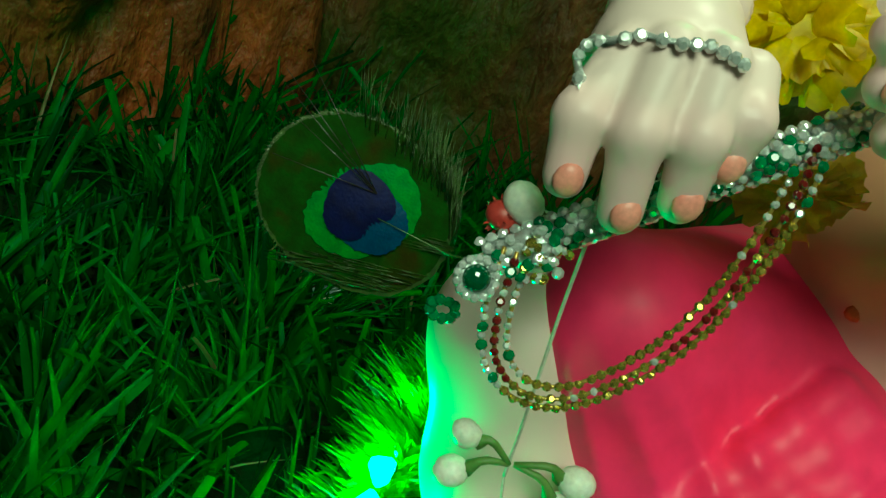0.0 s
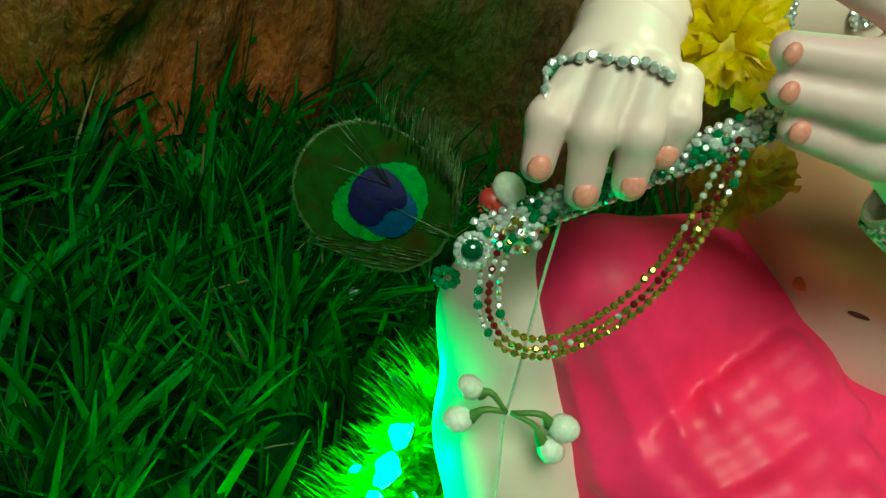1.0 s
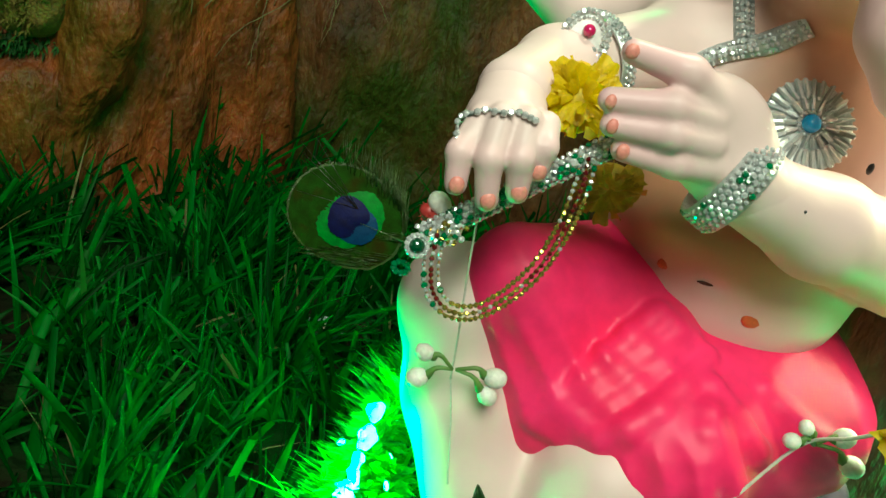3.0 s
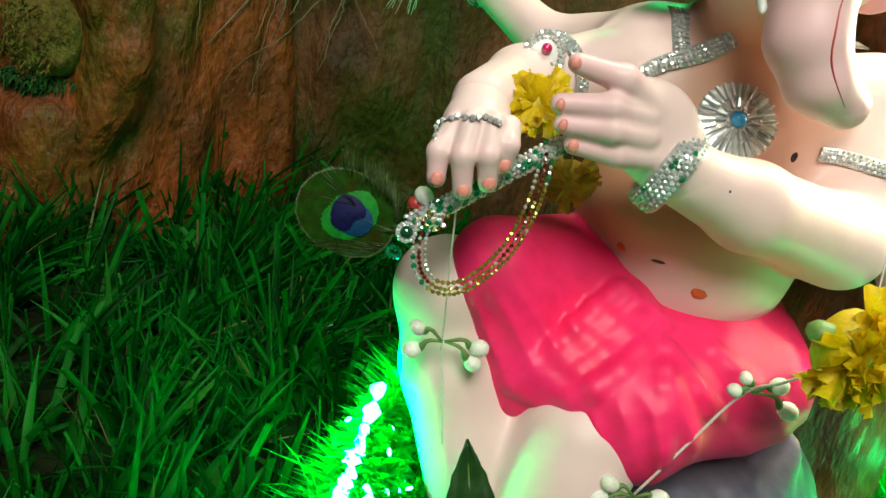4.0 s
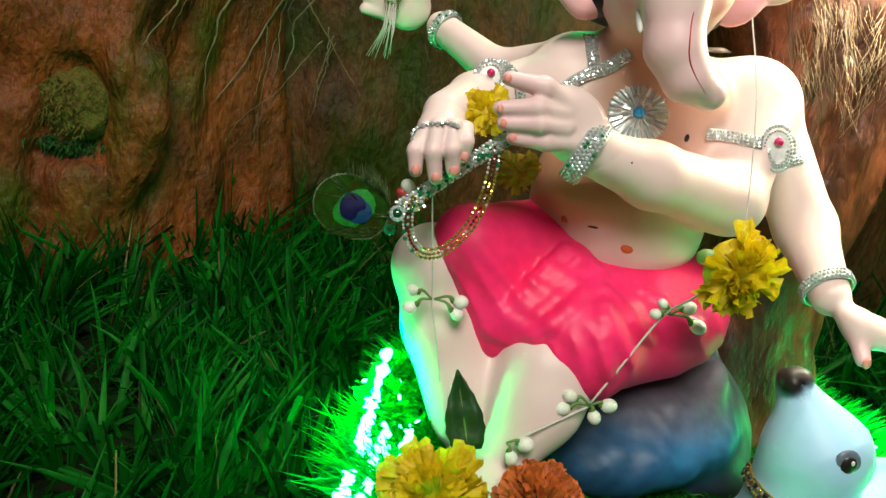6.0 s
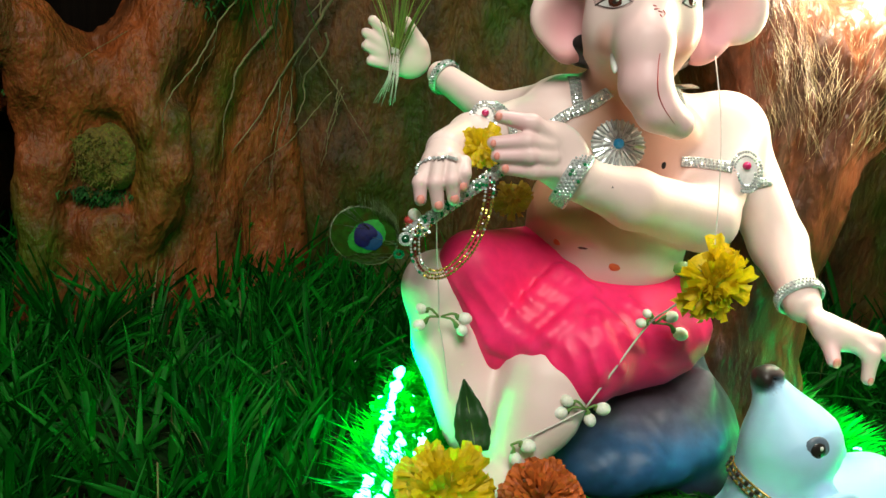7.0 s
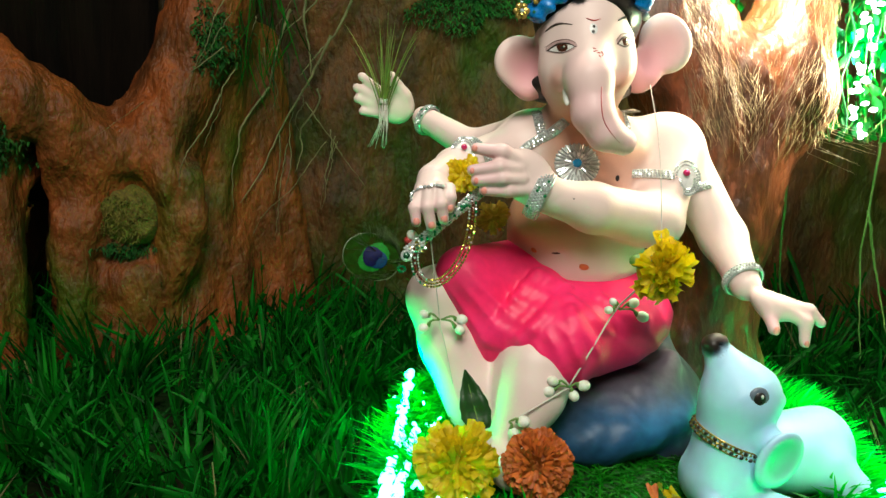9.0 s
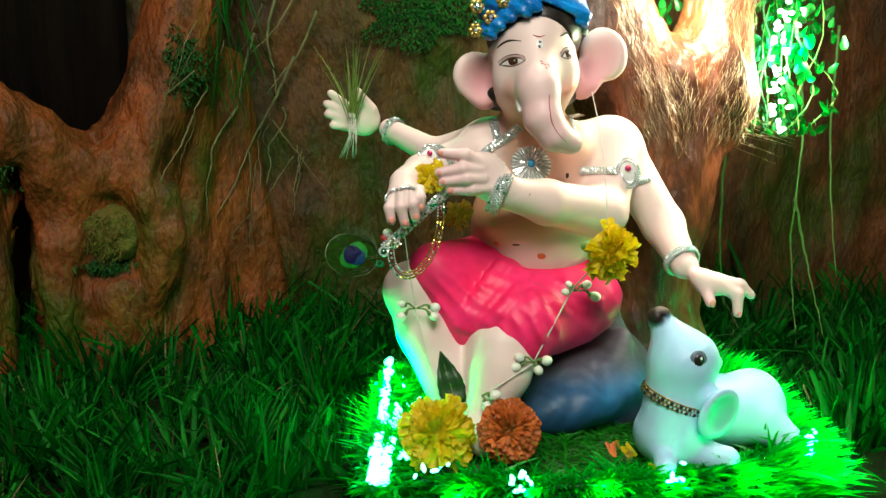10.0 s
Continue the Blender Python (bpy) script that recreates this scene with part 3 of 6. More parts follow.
strands = [smooth_path([(-0.014, 0.150, 0.046), (-0.009, 0.180, 0.064), (-0.004, 0.206, 0.076), (0.001, 0.230, 0.082), (0.005, 0.252, 0.074)], 40),
           smooth_path([(-0.004, 0.138, 0.046), (0.002, 0.162, 0.056), (0.004, 0.182, 0.070), (0.004, 0.202, 0.080)], 40),
           smooth_path([(0.008, 0.136, 0.046), (0.014, 0.154, 0.052), (0.017, 0.168, 0.062), (0.017, 0.178, 0.072)], 40)]
for i in range(6800):
    q = random.choice(strands)[random.randrange(40)]
    a, r = random.uniform(0, 2 * math.pi), random.uniform(0, 0.003)
    way = Vector((math.cos(a) - 0.25, random.uniform(-0.7, 0.3), math.sin(a) + 0.25))
    fringe.blade(tuple(q + way * r), tuple(way), random.uniform(0.006, 0.012), 0.0034, (way.x * 0.1, way.y * 0.1, -0.25), 3)
tubes = smooth_path([(-0.031, 0.080, 0.052), (-0.024, 0.120, 0.056), (-0.016, 0.158, 0.066), (-0.008, 0.202, 0.087)], 60)
for i in range(900):
    q = random.choice(tubes) + Vector((random.gauss(0.003, 0.006), random.gauss(0, 0.003), -0.002))
    way = Vector((random.gauss(-0.2, 0.6), -0.7, random.gauss(0.5, 0.5)))
    fringe.blade(tuple(q), tuple(way), random.uniform(0.007, 0.013), 0.0028, (way.x * 0.2, 0, -0.2), 3)
tagged(part("tinsel_fringe", fringe, FRINGE), "vivid green plastic tinsel fringe edging the turf", "fringe", kind="stuff")

strip = thing("light_strip", "string of glowing green-white bulbs wound along the fringe", "string lights")
wire = Build()
wire.tube([(*rim(2 * math.pi * i / 90, 1.0), 0.046) for i in range(91)], 0.0008, 5)
part("wire", wire, CABLE, strip)
bulb = Build()
bulb.ball((0, 0, 0), (0.0016, 0.0012, 0.0034), 8)
bulb = bulb.mesh("bulb", LED)
spots = [(math.pi * random.uniform(0.93, 1.30), random.gauss(1.0, 0.025)) for k in range(24)]
spots += [(random.choice([4.30, 4.90, 5.52]) + random.gauss(0, 0.02), random.gauss(1.06, 0.010)) for k in range(34)]
spots += [(random.uniform(-0.4, 2.6), random.gauss(1.0, 0.02)) for k in range(16)]
for a, g in spots:
    x, y = rim(a, g)
    o = part("bulb", bulb, None, strip)
    o.matrix_basis = pose(x, y, random.uniform(0.046, 0.062), random.uniform(0, 180), random.uniform(0, 180), 0)

for base, size, seed in (([(-0.030, 0.080, 0.054), (-0.026, 0.105, 0.056), (-0.021, 0.135, 0.060), (-0.016, 0.158, 0.069), (-0.012, 0.182, 0.081), (-0.008, 0.202, 0.090), (-0.004, 0.220, 0.095)], 0.0036, 1),
                         ([(-0.023, 0.085, 0.054), (-0.018, 0.112, 0.056), (-0.012, 0.136, 0.060), (-0.006, 0.158, 0.068), (-0.003, 0.180, 0.080)], 0.0030, 2),
                         ([(-0.004, 0.118, 0.056), (0.002, 0.138, 0.061), (0.006, 0.154, 0.069), (0.008, 0.166, 0.078)], 0.0022, 4)):
    pts = smooth_path(base, 70)
    for i in range(0, 69, 3):
        if random.random() < 0.34 - 0.2 * (i < 20):
            continue
        seg = [q + Vector((random.gauss(0, 0.0015), random.gauss(0, 0.0012), random.gauss(0, 0.0015))) for q in pts[i:i + 4]]
        glow = Build()
        glow.tube(seg, [size * random.uniform(0.5, 1.2) * (1.25 - 0.6 * i / 69) for q in seg], 7)
        part("lit_segment", glow, LED, strip, "glowing white-green plastic tube")
for k in range(46):
    q = strands[(0, 1, 0, 1, 2)[k % 5]][random.randrange(40)]
    o = part("bulb", bulb, None, strip)
    o.matrix_basis = pose(q.x + random.gauss(-0.002, 0.004), q.y + random.gauss(-0.004, 0.004), q.z + random.uniform(-0.003, 0.013), random.uniform(0, 180), random.uniform(0, 180), 0) @ Matrix.Scale(random.uniform(0.5, 1.3), 4)

# ---------------------------------------------------------------- grass
grass, dry = Build(), Build()


def grass_blade(b, base, way, length, width, bend, cut):
    """A grass blade with a shallow keel; cut ones end blunt."""
    base, way, bend = Vector(base), Vector(way).normalized(), Vector(bend)
    flat = Vector((random.uniform(-1, 1), random.uniform(-1, 1), 0.1))
    side = (flat - way * flat.dot(way)).normalized()
    keel = side.cross(way) * width * 0.18
    verts, faces = [], []
    for i in range(6):
        u = i / 5
        q = base + way * length * u + bend * length * u * u
        w = 0.5 * width * (0.6 + 0.4 * min(1, u * 3)) * ((1 - 0.35 * u) if cut else (1.02 - u ** 2.4))
        verts += [q - side * w, q + keel, q + side * w]
    for i in range(5):
        for k in (0, 1):
            faces.append((3 * i + k, 3 * i + k + 1, 3 * i + k + 4, 3 * i + k + 3))
    b.add(verts, faces)


tufts = 0
while tufts < 980:
    x, y = random.uniform(-0.62, 0.75), random.uniform(0.02, 0.66)
    if inside(x, y) < 1.04 or (x > -0.10 and y < 0.12):
        continue
    if x > 0.0 and random.random() < 0.35:
        continue
    if lump(x, y, 17, 13) < -0.22 and random.random() < 0.8:
        continue
    tufts += 1
    tall = random.uniform(0.045, 0.088) * (0.8 + 0.4 * (y > 0.45)) * (0.65 if inside(x, y) < 1.25 else 1.0) * (1 + 0.5 * lump(x, y, 9, 17))
    tx, ty = random.gauss(0, 0.22), random.gauss(0, 0.22)
    for k in range(random.randint(8, 17)):
        a = random.uniform(0, 6.3)
        r = random.uniform(0, 0.011)
        lean = random.uniform(0.02, 0.30) if random.random() < 0.78 else random.uniform(0.3, 0.9)
        b = grass if random.random() < 0.975 else dry
        ox, oy = math.cos(a) * lean + tx, math.sin(a) * lean + ty
        fine = 0.45 if b is dry else 1.25
        grass_blade(b, (x + r * math.cos(a), y + r * math.sin(a), -0.002), (ox, oy, 1), tall * random.uniform(0.5, 1.25),
                    random.choice((0.0018, 0.0030, 0.0042, 0.0055)) * random.uniform(0.8, 1.2) * fine, (ox * 0.6, oy * 0.6, -0.45 * lean), lean < 0.3 and random.random() < 0.45)
tagged(part("grass", grass, GRASS), "dense dark green grass blades growing from the soil", "grass", kind="stuff")
tagged(part("dry_grass", dry, DRY), "scattered dry yellowish grass blades among the green", "grass", kind="stuff")


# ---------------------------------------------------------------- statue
# SHADE is tan airbrush plus shadow painted in beneath the trunk and forearm
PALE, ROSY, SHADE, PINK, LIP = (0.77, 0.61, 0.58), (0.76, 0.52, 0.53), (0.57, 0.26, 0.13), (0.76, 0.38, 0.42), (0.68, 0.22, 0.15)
body = Solid([
    egg((0.124, 0.243, 0.245), (0.056, 0.043, 0.044), 0.018, PALE),
    egg((0.1155, 0.235, 0.188), (0.0500, 0.047, 0.043), 0.016, PALE),
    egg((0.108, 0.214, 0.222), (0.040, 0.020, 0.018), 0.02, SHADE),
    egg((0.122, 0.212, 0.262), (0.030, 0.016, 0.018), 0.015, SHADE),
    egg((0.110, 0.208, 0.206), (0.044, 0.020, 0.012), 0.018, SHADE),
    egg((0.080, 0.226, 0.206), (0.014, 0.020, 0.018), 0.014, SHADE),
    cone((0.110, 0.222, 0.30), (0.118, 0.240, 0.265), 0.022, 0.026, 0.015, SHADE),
    egg((0.082, 0.248, 0.268), (0.024, 0.022, 0.018), 0.014, PALE),
    egg((0.178, 0.238, 0.266), (0.026, 0.024, 0.022), 0.014, PALE),
    # the arm bent across the chest
    cone((0.182, 0.230, 0.262), (0.160, 0.192, 0.213), 0.0215, 0.0175, 0.010, PALE),
    cone((0.160, 0.192, 0.213), (0.108, 0.170, 0.2235), 0.0180, 0.0160, 0.006, PALE),
    cone((0.108, 0.170, 0.2235), (0.077, 0.161, 0.231), 0.0160, 0.0118, 0.006, PALE),
    # the lowered arm
    cone((0.192, 0.242, 0.255), (0.220, 0.217, 0.199), 0.0200, 0.0165, 0.010, PALE),
    cone((0.220, 0.217, 0.199), (0.222, 0.180, 0.171), 0.0165, 0.0105, 0.006, PALE),
    egg((0.232, 0.163, 0.161), (0.014, 0.010, 0.009), 0.006, PALE, (0, 30, -30)),
    cone((0.229, 0.160, 0.158), (0.229, 0.150, 0.148), 0.0050, 0.0040, 0.004, ROSY),
    cone((0.240, 0.158, 0.159), (0.252, 0.153, 0.152), 0.0052, 0.0045, 0.004, PALE),
    cone((0.252, 0.153, 0.152), (0.251, 0.150, 0.139), 0.0045, 0.0036, 0.003, ROSY),
    cone((0.240, 0.162, 0.163), (0.256, 0.157, 0.159), 0.0050, 0.0042, 0.004, PALE),
    cone((0.256, 0.157, 0.159), (0.264, 0.155, 0.151), 0.0042, 0.0034, 0.003, ROSY),
    # the raised arm
    cone((0.082, 0.258, 0.268), (0.043, 0.288, 0.258), 0.0165, 0.0125, 0.010, PALE),
    cone((0.043, 0.288, 0.258), (0.008, 0.325, 0.279), 0.0125, 0.0095, 0.006, PALE),
    egg((-0.014, 0.337, 0.288), (0.0150, 0.008, 0.0145), 0.006, PALE, (0, -35, 0)),
    cone((-0.024, 0.337, 0.296), (-0.043, 0.335, 0.311), 0.0046, 0.0036, 0.003, PALE),
    cone((-0.026, 0.337, 0.291), (-0.047, 0.335, 0.302), 0.0046, 0.0036, 0.003, PALE),
    cone((-0.026, 0.337, 0.286), (-0.046, 0.335, 0.293), 0.0046, 0.0036, 0.003, PALE),
    cone((-0.024, 0.337, 0.281), (-0.042, 0.335, 0.283), 0.0042, 0.0034, 0.003, PALE),
    cone((-0.008, 0.334, 0.297), (-0.020, 0.330, 0.312), 0.0056, 0.0044, 0.004, PALE),
    # the arm that holds the flute
    cone((0.078, 0.246, 0.262), (0.022, 0.212, 0.244), 0.0180, 0.0140, 0.010, PALE),
    cone((0.022, 0.212, 0.244), (0.0042, 0.174, 0.2385), 0.0140, 0.0112, 0.006, PALE),
    # head
    egg((0.1065, 0.210, 0.338), (0.0320, 0.037, 0.040), 0.012, PALE),
    egg((0.0900, 0.195, 0.310), (0.0150, 0.017, 0.017), 0.018, PALE),
    egg((0.1230, 0.194, 0.314), (0.0145, 0.016, 0.016), 0.018, PALE),
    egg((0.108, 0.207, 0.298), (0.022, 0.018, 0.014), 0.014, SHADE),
    cone((0.101, 0.184, 0.334), (0.100, 0.166, 0.305), 0.0120, 0.0150, 0.012, PALE),
    cone((0.100, 0.166, 0.305), (0.102, 0.160, 0.284), 0.0150, 0.0132, 0.005, ROSY),
    cone((0.102, 0.160, 0.284), (0.110, 0.158, 0.272), 0.0132, 0.0112, 0.004, ROSY),
    cone((0.110, 0.158, 0.272), (0.1225, 0.160, 0.2665), 0.0112, 0.0086, 0.004, ROSY),
    egg((0.066, 0.222, 0.318), (0.0193, 0.0075, 0.0185), 0.006, PALE, (0, 12, 12)),
    egg((0.074, 0.222, 0.307), (0.0126, 0.007, 0.0153), 0.008, PINK, (0, 20, 12)),
    egg((0.068, 0.2110, 0.315), (0.0150, 0.0078, 0.0150), 0.006, PINK, (0, 30, 12), cut=True),
    egg((0.168, 0.220, 0.335), (0.0180, 0.0075, 0.0212), 0.006, PALE, (0, -20, -18)),
    egg((0.152, 0.219, 0.316), (0.0135, 0.007, 0.0171), 0.008, PINK, (0, 30, -18)),
    egg((0.163, 0.2090, 0.331), (0.0140, 0.0078, 0.0180), 0.006, PINK, (0, 24, -18), cut=True),
    egg((0.0865, 0.1800, 0.3045), (0.0040, 0.0050, 0.0060), 0.006, LIP),
    egg((0.1240, 0.1815, 0.3065), (0.0060, 0.0040, 0.0042), 0.006, LIP, (0, -35, 0)),
    # legs
    cone((0.075, 0.237, 0.152), (0.0125, 0.207, 0.155), 0.0260, 0.0205, 0.010, PALE),
    cone((0.0125, 0.207, 0.155), (0.021, 0.197, 0.125), 0.0205, 0.0205, 0.010, PALE),
    cone((0.021, 0.197, 0.125), (0.036, 0.180, 0.080), 0.0210, 0.0165, 0.008, PALE),
    cone((0.032, 0.203, 0.132), (0.042, 0.188, 0.098), 0.0165, 0.0160, 0.008, PALE),
    egg((0.046, 0.165, 0.062), (0.014, 0.026, 0.012), 0.008, PALE, (0, 0, -20)),
    cone((0.140, 0.234, 0.134), (0.076, 0.175, 0.114), 0.0300, 0.0240, 0.010, PALE),
    cone((0.076, 0.175, 0.114), (0.072, 0.168, 0.098), 0.0240, 0.0225, 0.010, PALE),
    cone((0.072, 0.168, 0.098), (0.056, 0.155, 0.068), 0.0225, 0.0130, 0.008, PALE),
    egg((0.056, 0.143, 0.058), (0.014, 0.026, 0.012), 0.008, PALE, (0, 0, -10)),
    # navel
    egg((0.0925, 0.186, 0.1895), (0.0055, 0.006, 0.0016), 0.003, ROSY, cut=True),
], 0.0016)

grip = Solid([
    cone((0.0040, 0.176, 0.2385), (0.0025, 0.164, 0.2330), 0.0108, 0.0108, 0.006, PALE),
    egg((0.0026, 0.160, 0.2290), (0.0116, 0.0105, 0.0098), 0.006, PALE),
    cone((-0.0054, 0.155, 0.2320), (-0.0095, 0.149, 0.2230), 0.0040, 0.0038, 0.0014, PALE),
    cone((-0.0095, 0.149, 0.2230), (-0.0084, 0.148, 0.2145), 0.0038, 0.0032, 0.0015, ROSY),
    cone((-0.0006, 0.152, 0.2347), (-0.0018, 0.146, 0.2240), 0.0041, 0.0039, 0.0014, PALE),
    cone((-0.0018, 0.146, 0.2240), (0.0008, 0.147, 0.2125), 0.0039, 0.0033, 0.0015, ROSY),
    cone((0.0065, 0.152, 0.2356), (0.0062, 0.146, 0.2260), 0.0040, 0.0038, 0.0014, PALE),
    cone((0.0062, 0.146, 0.2260), (0.0085, 0.148, 0.2165), 0.0038, 0.0033, 0.0015, ROSY),
    cone((0.0122, 0.155, 0.2350), (0.0124, 0.149, 0.2300), 0.0040, 0.0036, 0.0014, PALE),
    cone((0.0124, 0.149, 0.2300), (0.0124, 0.150, 0.2232), 0.0036, 0.0031, 0.0015, ROSY),
    # the other palm, with its fingers laid along the flute
    cone((0.084, 0.163, 0.2300), (0.072, 0.160, 0.2335), 0.0120, 0.0122, 0.006, PALE),
    egg((0.0600, 0.159, 0.2440), (0.0190, 0.0095, 0.0160), 0.007, PALE, (0, 35, 0)),
    cone((0.0560, 0.156, 0.2520), (0.0440, 0.151, 0.2585), 0.0062, 0.0050, 0.003, PALE),
    cone((0.0440, 0.151, 0.2585), (0.0275, 0.150, 0.2602), 0.0048, 0.0034, 0.002, ROSY),
    cone((0.0540, 0.153, 0.2480), (0.0420, 0.148, 0.2495), 0.0055, 0.0046, 0.0015, PALE),
    cone((0.0420, 0.148, 0.2495), (0.0255, 0.150, 0.2468), 0.0046, 0.0034, 0.002, ROSY),
    cone((0.0560, 0.152, 0.2420), (0.0440, 0.147, 0.2425), 0.0055, 0.0045, 0.0015, PALE),
    cone((0.0440, 0.147, 0.2425), (0.0282, 0.150, 0.2405), 0.0045, 0.0034, 0.002, ROSY),
    cone((0.0590, 0.153, 0.2360), (0.0480, 0.149, 0.2350), 0.0052, 0.0043, 0.0015, PALE),
    cone((0.0480, 0.149, 0.2350), (0.0335, 0.151, 0.2345), 0.0043, 0.0033, 0.002, ROSY),
], 0.0009)


def folds(X, Y, Z):
    a = 0.6 - np.abs(np.sin((X * 0.80 + Z * 0.55) * 300 + 0.9 * np.sin(Z * 70 + X * 20) + 0.7 * np.sin(X * 60)))
    b = 0.6 - np.abs(np.sin((X * 0.85 + Z * 0.42) * 205 + 1.1 * np.sin(X * 70) + 0.6 * np.sin(Z * 90)))
    w = np.clip((0.174 - Z) / 0.016, 0.12, 1)
    left = np.clip((0.095 - X) / 0.02, 0, 1)
    off = np.abs((X - 0.070) - (Z - 0.151)) * 0.707
    w = w * np.clip((off - 0.009) / 0.006, 0, 1)
    return -w * (0.0016 * a * left + 0.0009 * b * (1 - left)) - 0.0028


cloth = [
    egg((0.114, 0.240, 0.150), (0.063, 0.049, 0.027), 0.012),
    cone((0.085, 0.236, 0.158), (0.029, 0.199, 0.173), 0.0350, 0.0165, 0.012),
    cone((0.080, 0.222, 0.152), (0.060, 0.196, 0.137), 0.0300, 0.0205, 0.012),
    cone((0.030, 0.200, 0.172), (0.050, 0.194, 0.142), 0.0140, 0.0160, 0.008),
    cone((0.142, 0.232, 0.144), (0.093, 0.181, 0.130), 0.0345, 0.0295, 0.012),
    egg((0.141, 0.207, 0.136), (0.038, 0.036, 0.025), 0.012, turn=(0, -26, 0)),
    cone((0.0850, 0.196, 0.1680), (0.0540, 0.186, 0.1330), 0.0075, 0.0060, 0.006),
    cone((0.0330, 0.1960, 0.1620), (0.0480, 0.1870, 0.1240), 0.0150, 0.0085, 0.008),
]
smooth_cloth = Solid(cloth, 0.0024, lambda X, Y, Z: 0 * X - 0.0021)


def laid(line):
    """Lays a run of x and z on the cloth along a smooth bow."""
    p, q, r = [smooth_cloth.near(*line[i], -9, 0.19) for i in (0, len(line) // 2, -1)]
    n, m = len(line) - 1, len(line) // 2
    k = (q - p - (r - p) * m / n) / (m / n * (1 - m / n))
    return [(x, p + (r - p) * i / n + k * i / n * (1 - i / n) + 0.0018, z) for i, (x, z) in enumerate(line)]


# the sash that crosses down to the hem, in four flat pleats
for k in range(4):
    a, b = (0.0790 + 0.0062 * k, 0.1735 - 0.0030 * k), (0.0440 + 0.0050 * k, 0.1330 - 0.0014 * k)
    line = [(a[0] + (b[0] - a[0]) * u - 0.003 * math.sin(math.pi * u), a[1] + (b[1] - a[1]) * u) for u in (0, 0.2, 0.4, 0.6, 0.8, 1.0)]
    line = laid(line)
    cloth += [cone(line[i], line[i + 1], 0.0030, 0.0027, 0.0024) for i in range(5)]
# pleats fanning out from the knot towards the outer knee
for k, (x0, z0, x1, z1) in enumerate(((0.098, 0.160, 0.122, 0.142), (0.096, 0.155, 0.112, 0.132), (0.094, 0.150, 0.100, 0.126), (0.120, 0.160, 0.150, 0.147))):
    line = [(x0 + (x1 - x0) * u, z0 + (z1 - z0) * u - 0.002 * math.sin(math.pi * u)) for u in (0, 0.25, 0.5, 0.75, 1.0)]
    line = laid(line)
    cloth += [cone(line[i], line[i + 1], 0.0020 - 0.0002 * i, 0.0018 - 0.0002 * i, 0.004) for i in range(4)]
dhoti = Solid(cloth, 0.0013, folds)

marks = Build()


def daub(x, z, rx, rz, slot, lift=0.0003, tilt=0.0, solid=body, deep=0.0009):
    y = solid.near(x, z)
    marks.ball((x, y - lift + deep * 0.5, z), (rx, deep, rz), 10, slot, Matrix.Rotation(tilt, 3, "Y"))


def stroke(xz, r, slot, n=14, lift=0.0):
    """A painted line on the face."""
    pts = smooth_path([(x, 0, z) for x, z in xz], n)
    marks.tube([(q.x, body.near(q.x, q.z) - lift, q.z) for q in pts], [r * (0.35 + 0.65 * math.sin(math.pi * min(1, 0.12 + i / (n - 1)))) for i in range(n)], 6, slot)


def patch(x, z, rx, rz, slot, lift, tilt=0.0, shape=1.0, n=20):
    """A thin painted oval that follows the form; shape above 1 draws its ends out to points."""
    ca, sa = math.cos(tilt), math.sin(tilt)
    verts, faces = [], []
    for r in range(5):
        for i in range(n):
            a = 2 * math.pi * i / n
            u, v = rx * r / 4 * math.cos(a), rz * r / 4 * math.copysign(abs(math.sin(a)) ** shape, math.sin(a))
            px, pz = x + u * ca - v * sa, z + u * sa + v * ca
            verts.append((px, body.near(px, pz, -9.0, 0.19) - lift * (1 - 0.6 * (r / 4) ** 2), pz))
    for r in range(4):
        for i in range(n):
            faces.append((r * n + i, r * n + (i + 1) % n, (r + 1) * n + (i + 1) % n, (r + 1) * n + i))
    marks.add(verts, faces, slot)


# eyes, brows and painted signs
for x, z, w, s, t in ((0.0838, 0.3246, 0.0064, -1, 0.10), (0.1255, 0.3302, 0.0058, 1, 0.22)):
    def put(u, v):
        return x + u * math.cos(t) - v * math.sin(t), z + u * math.sin(t) + v * math.cos(t)
    patch(x, z + 0.0008, w * 1.18, 0.0044, 9, 0.0003, t, 1.2)
    patch(x, z, w * 0.94, 0.0022, 2, 0.0006, t, 1.35)
    patch(x + 0.0002, z + 0.0002, 0.0030, 0.0024, 4, 0.0009, t)
    patch(x + 0.0002, z + 0.0002, 0.0016, 0.0016, 3, 0.0011)
    patch(x + 0.0010, z + 0.0010, 0.0006, 0.0006, 2, 0.0014)
    stroke([put(-w * 1.12, -0.0006), put(-w * 0.5, 0.0021), put(0.0, 0.0030), put(w * 0.55, 0.0022), put(w * 1.05, -0.0004)], 0.00075, 10, 14, 0.0003)
    stroke([put(-w, -0.0006), put(0.0, -0.0029), put(w * 0.95, -0.0004)], 0.00030, 10, 14, 0.0003)
    stroke([put(-w * 1.15, 0.0022), put(-w * 0.3, 0.0052), put(w * 0.6, 0.0048), put(w * 1.15, 0.0020)], 0.00028, 4, 14, 0.0001)
stroke([(0.0768, 0.3366), (0.0800, 0.3395), (0.0838, 0.3405), (0.0895, 0.3393)], 0.00085, 10, 14, 0.0001)
stroke([(0.1195, 0.3432), (0.1240, 0.3455), (0.1285, 0.3466), (0.1320, 0.3455)], 0.00080, 10, 14, 0.0001)
patch(0.1018, 0.3366, 0.0026, 0.0034, 2, 0.0004, 0.0, 0.8)
patch(0.1020, 0.3380, 0.0010, 0.0010, 3, 0.0008)
patch(0.1014, 0.3348, 0.0010, 0.0012, 3, 0.0008)
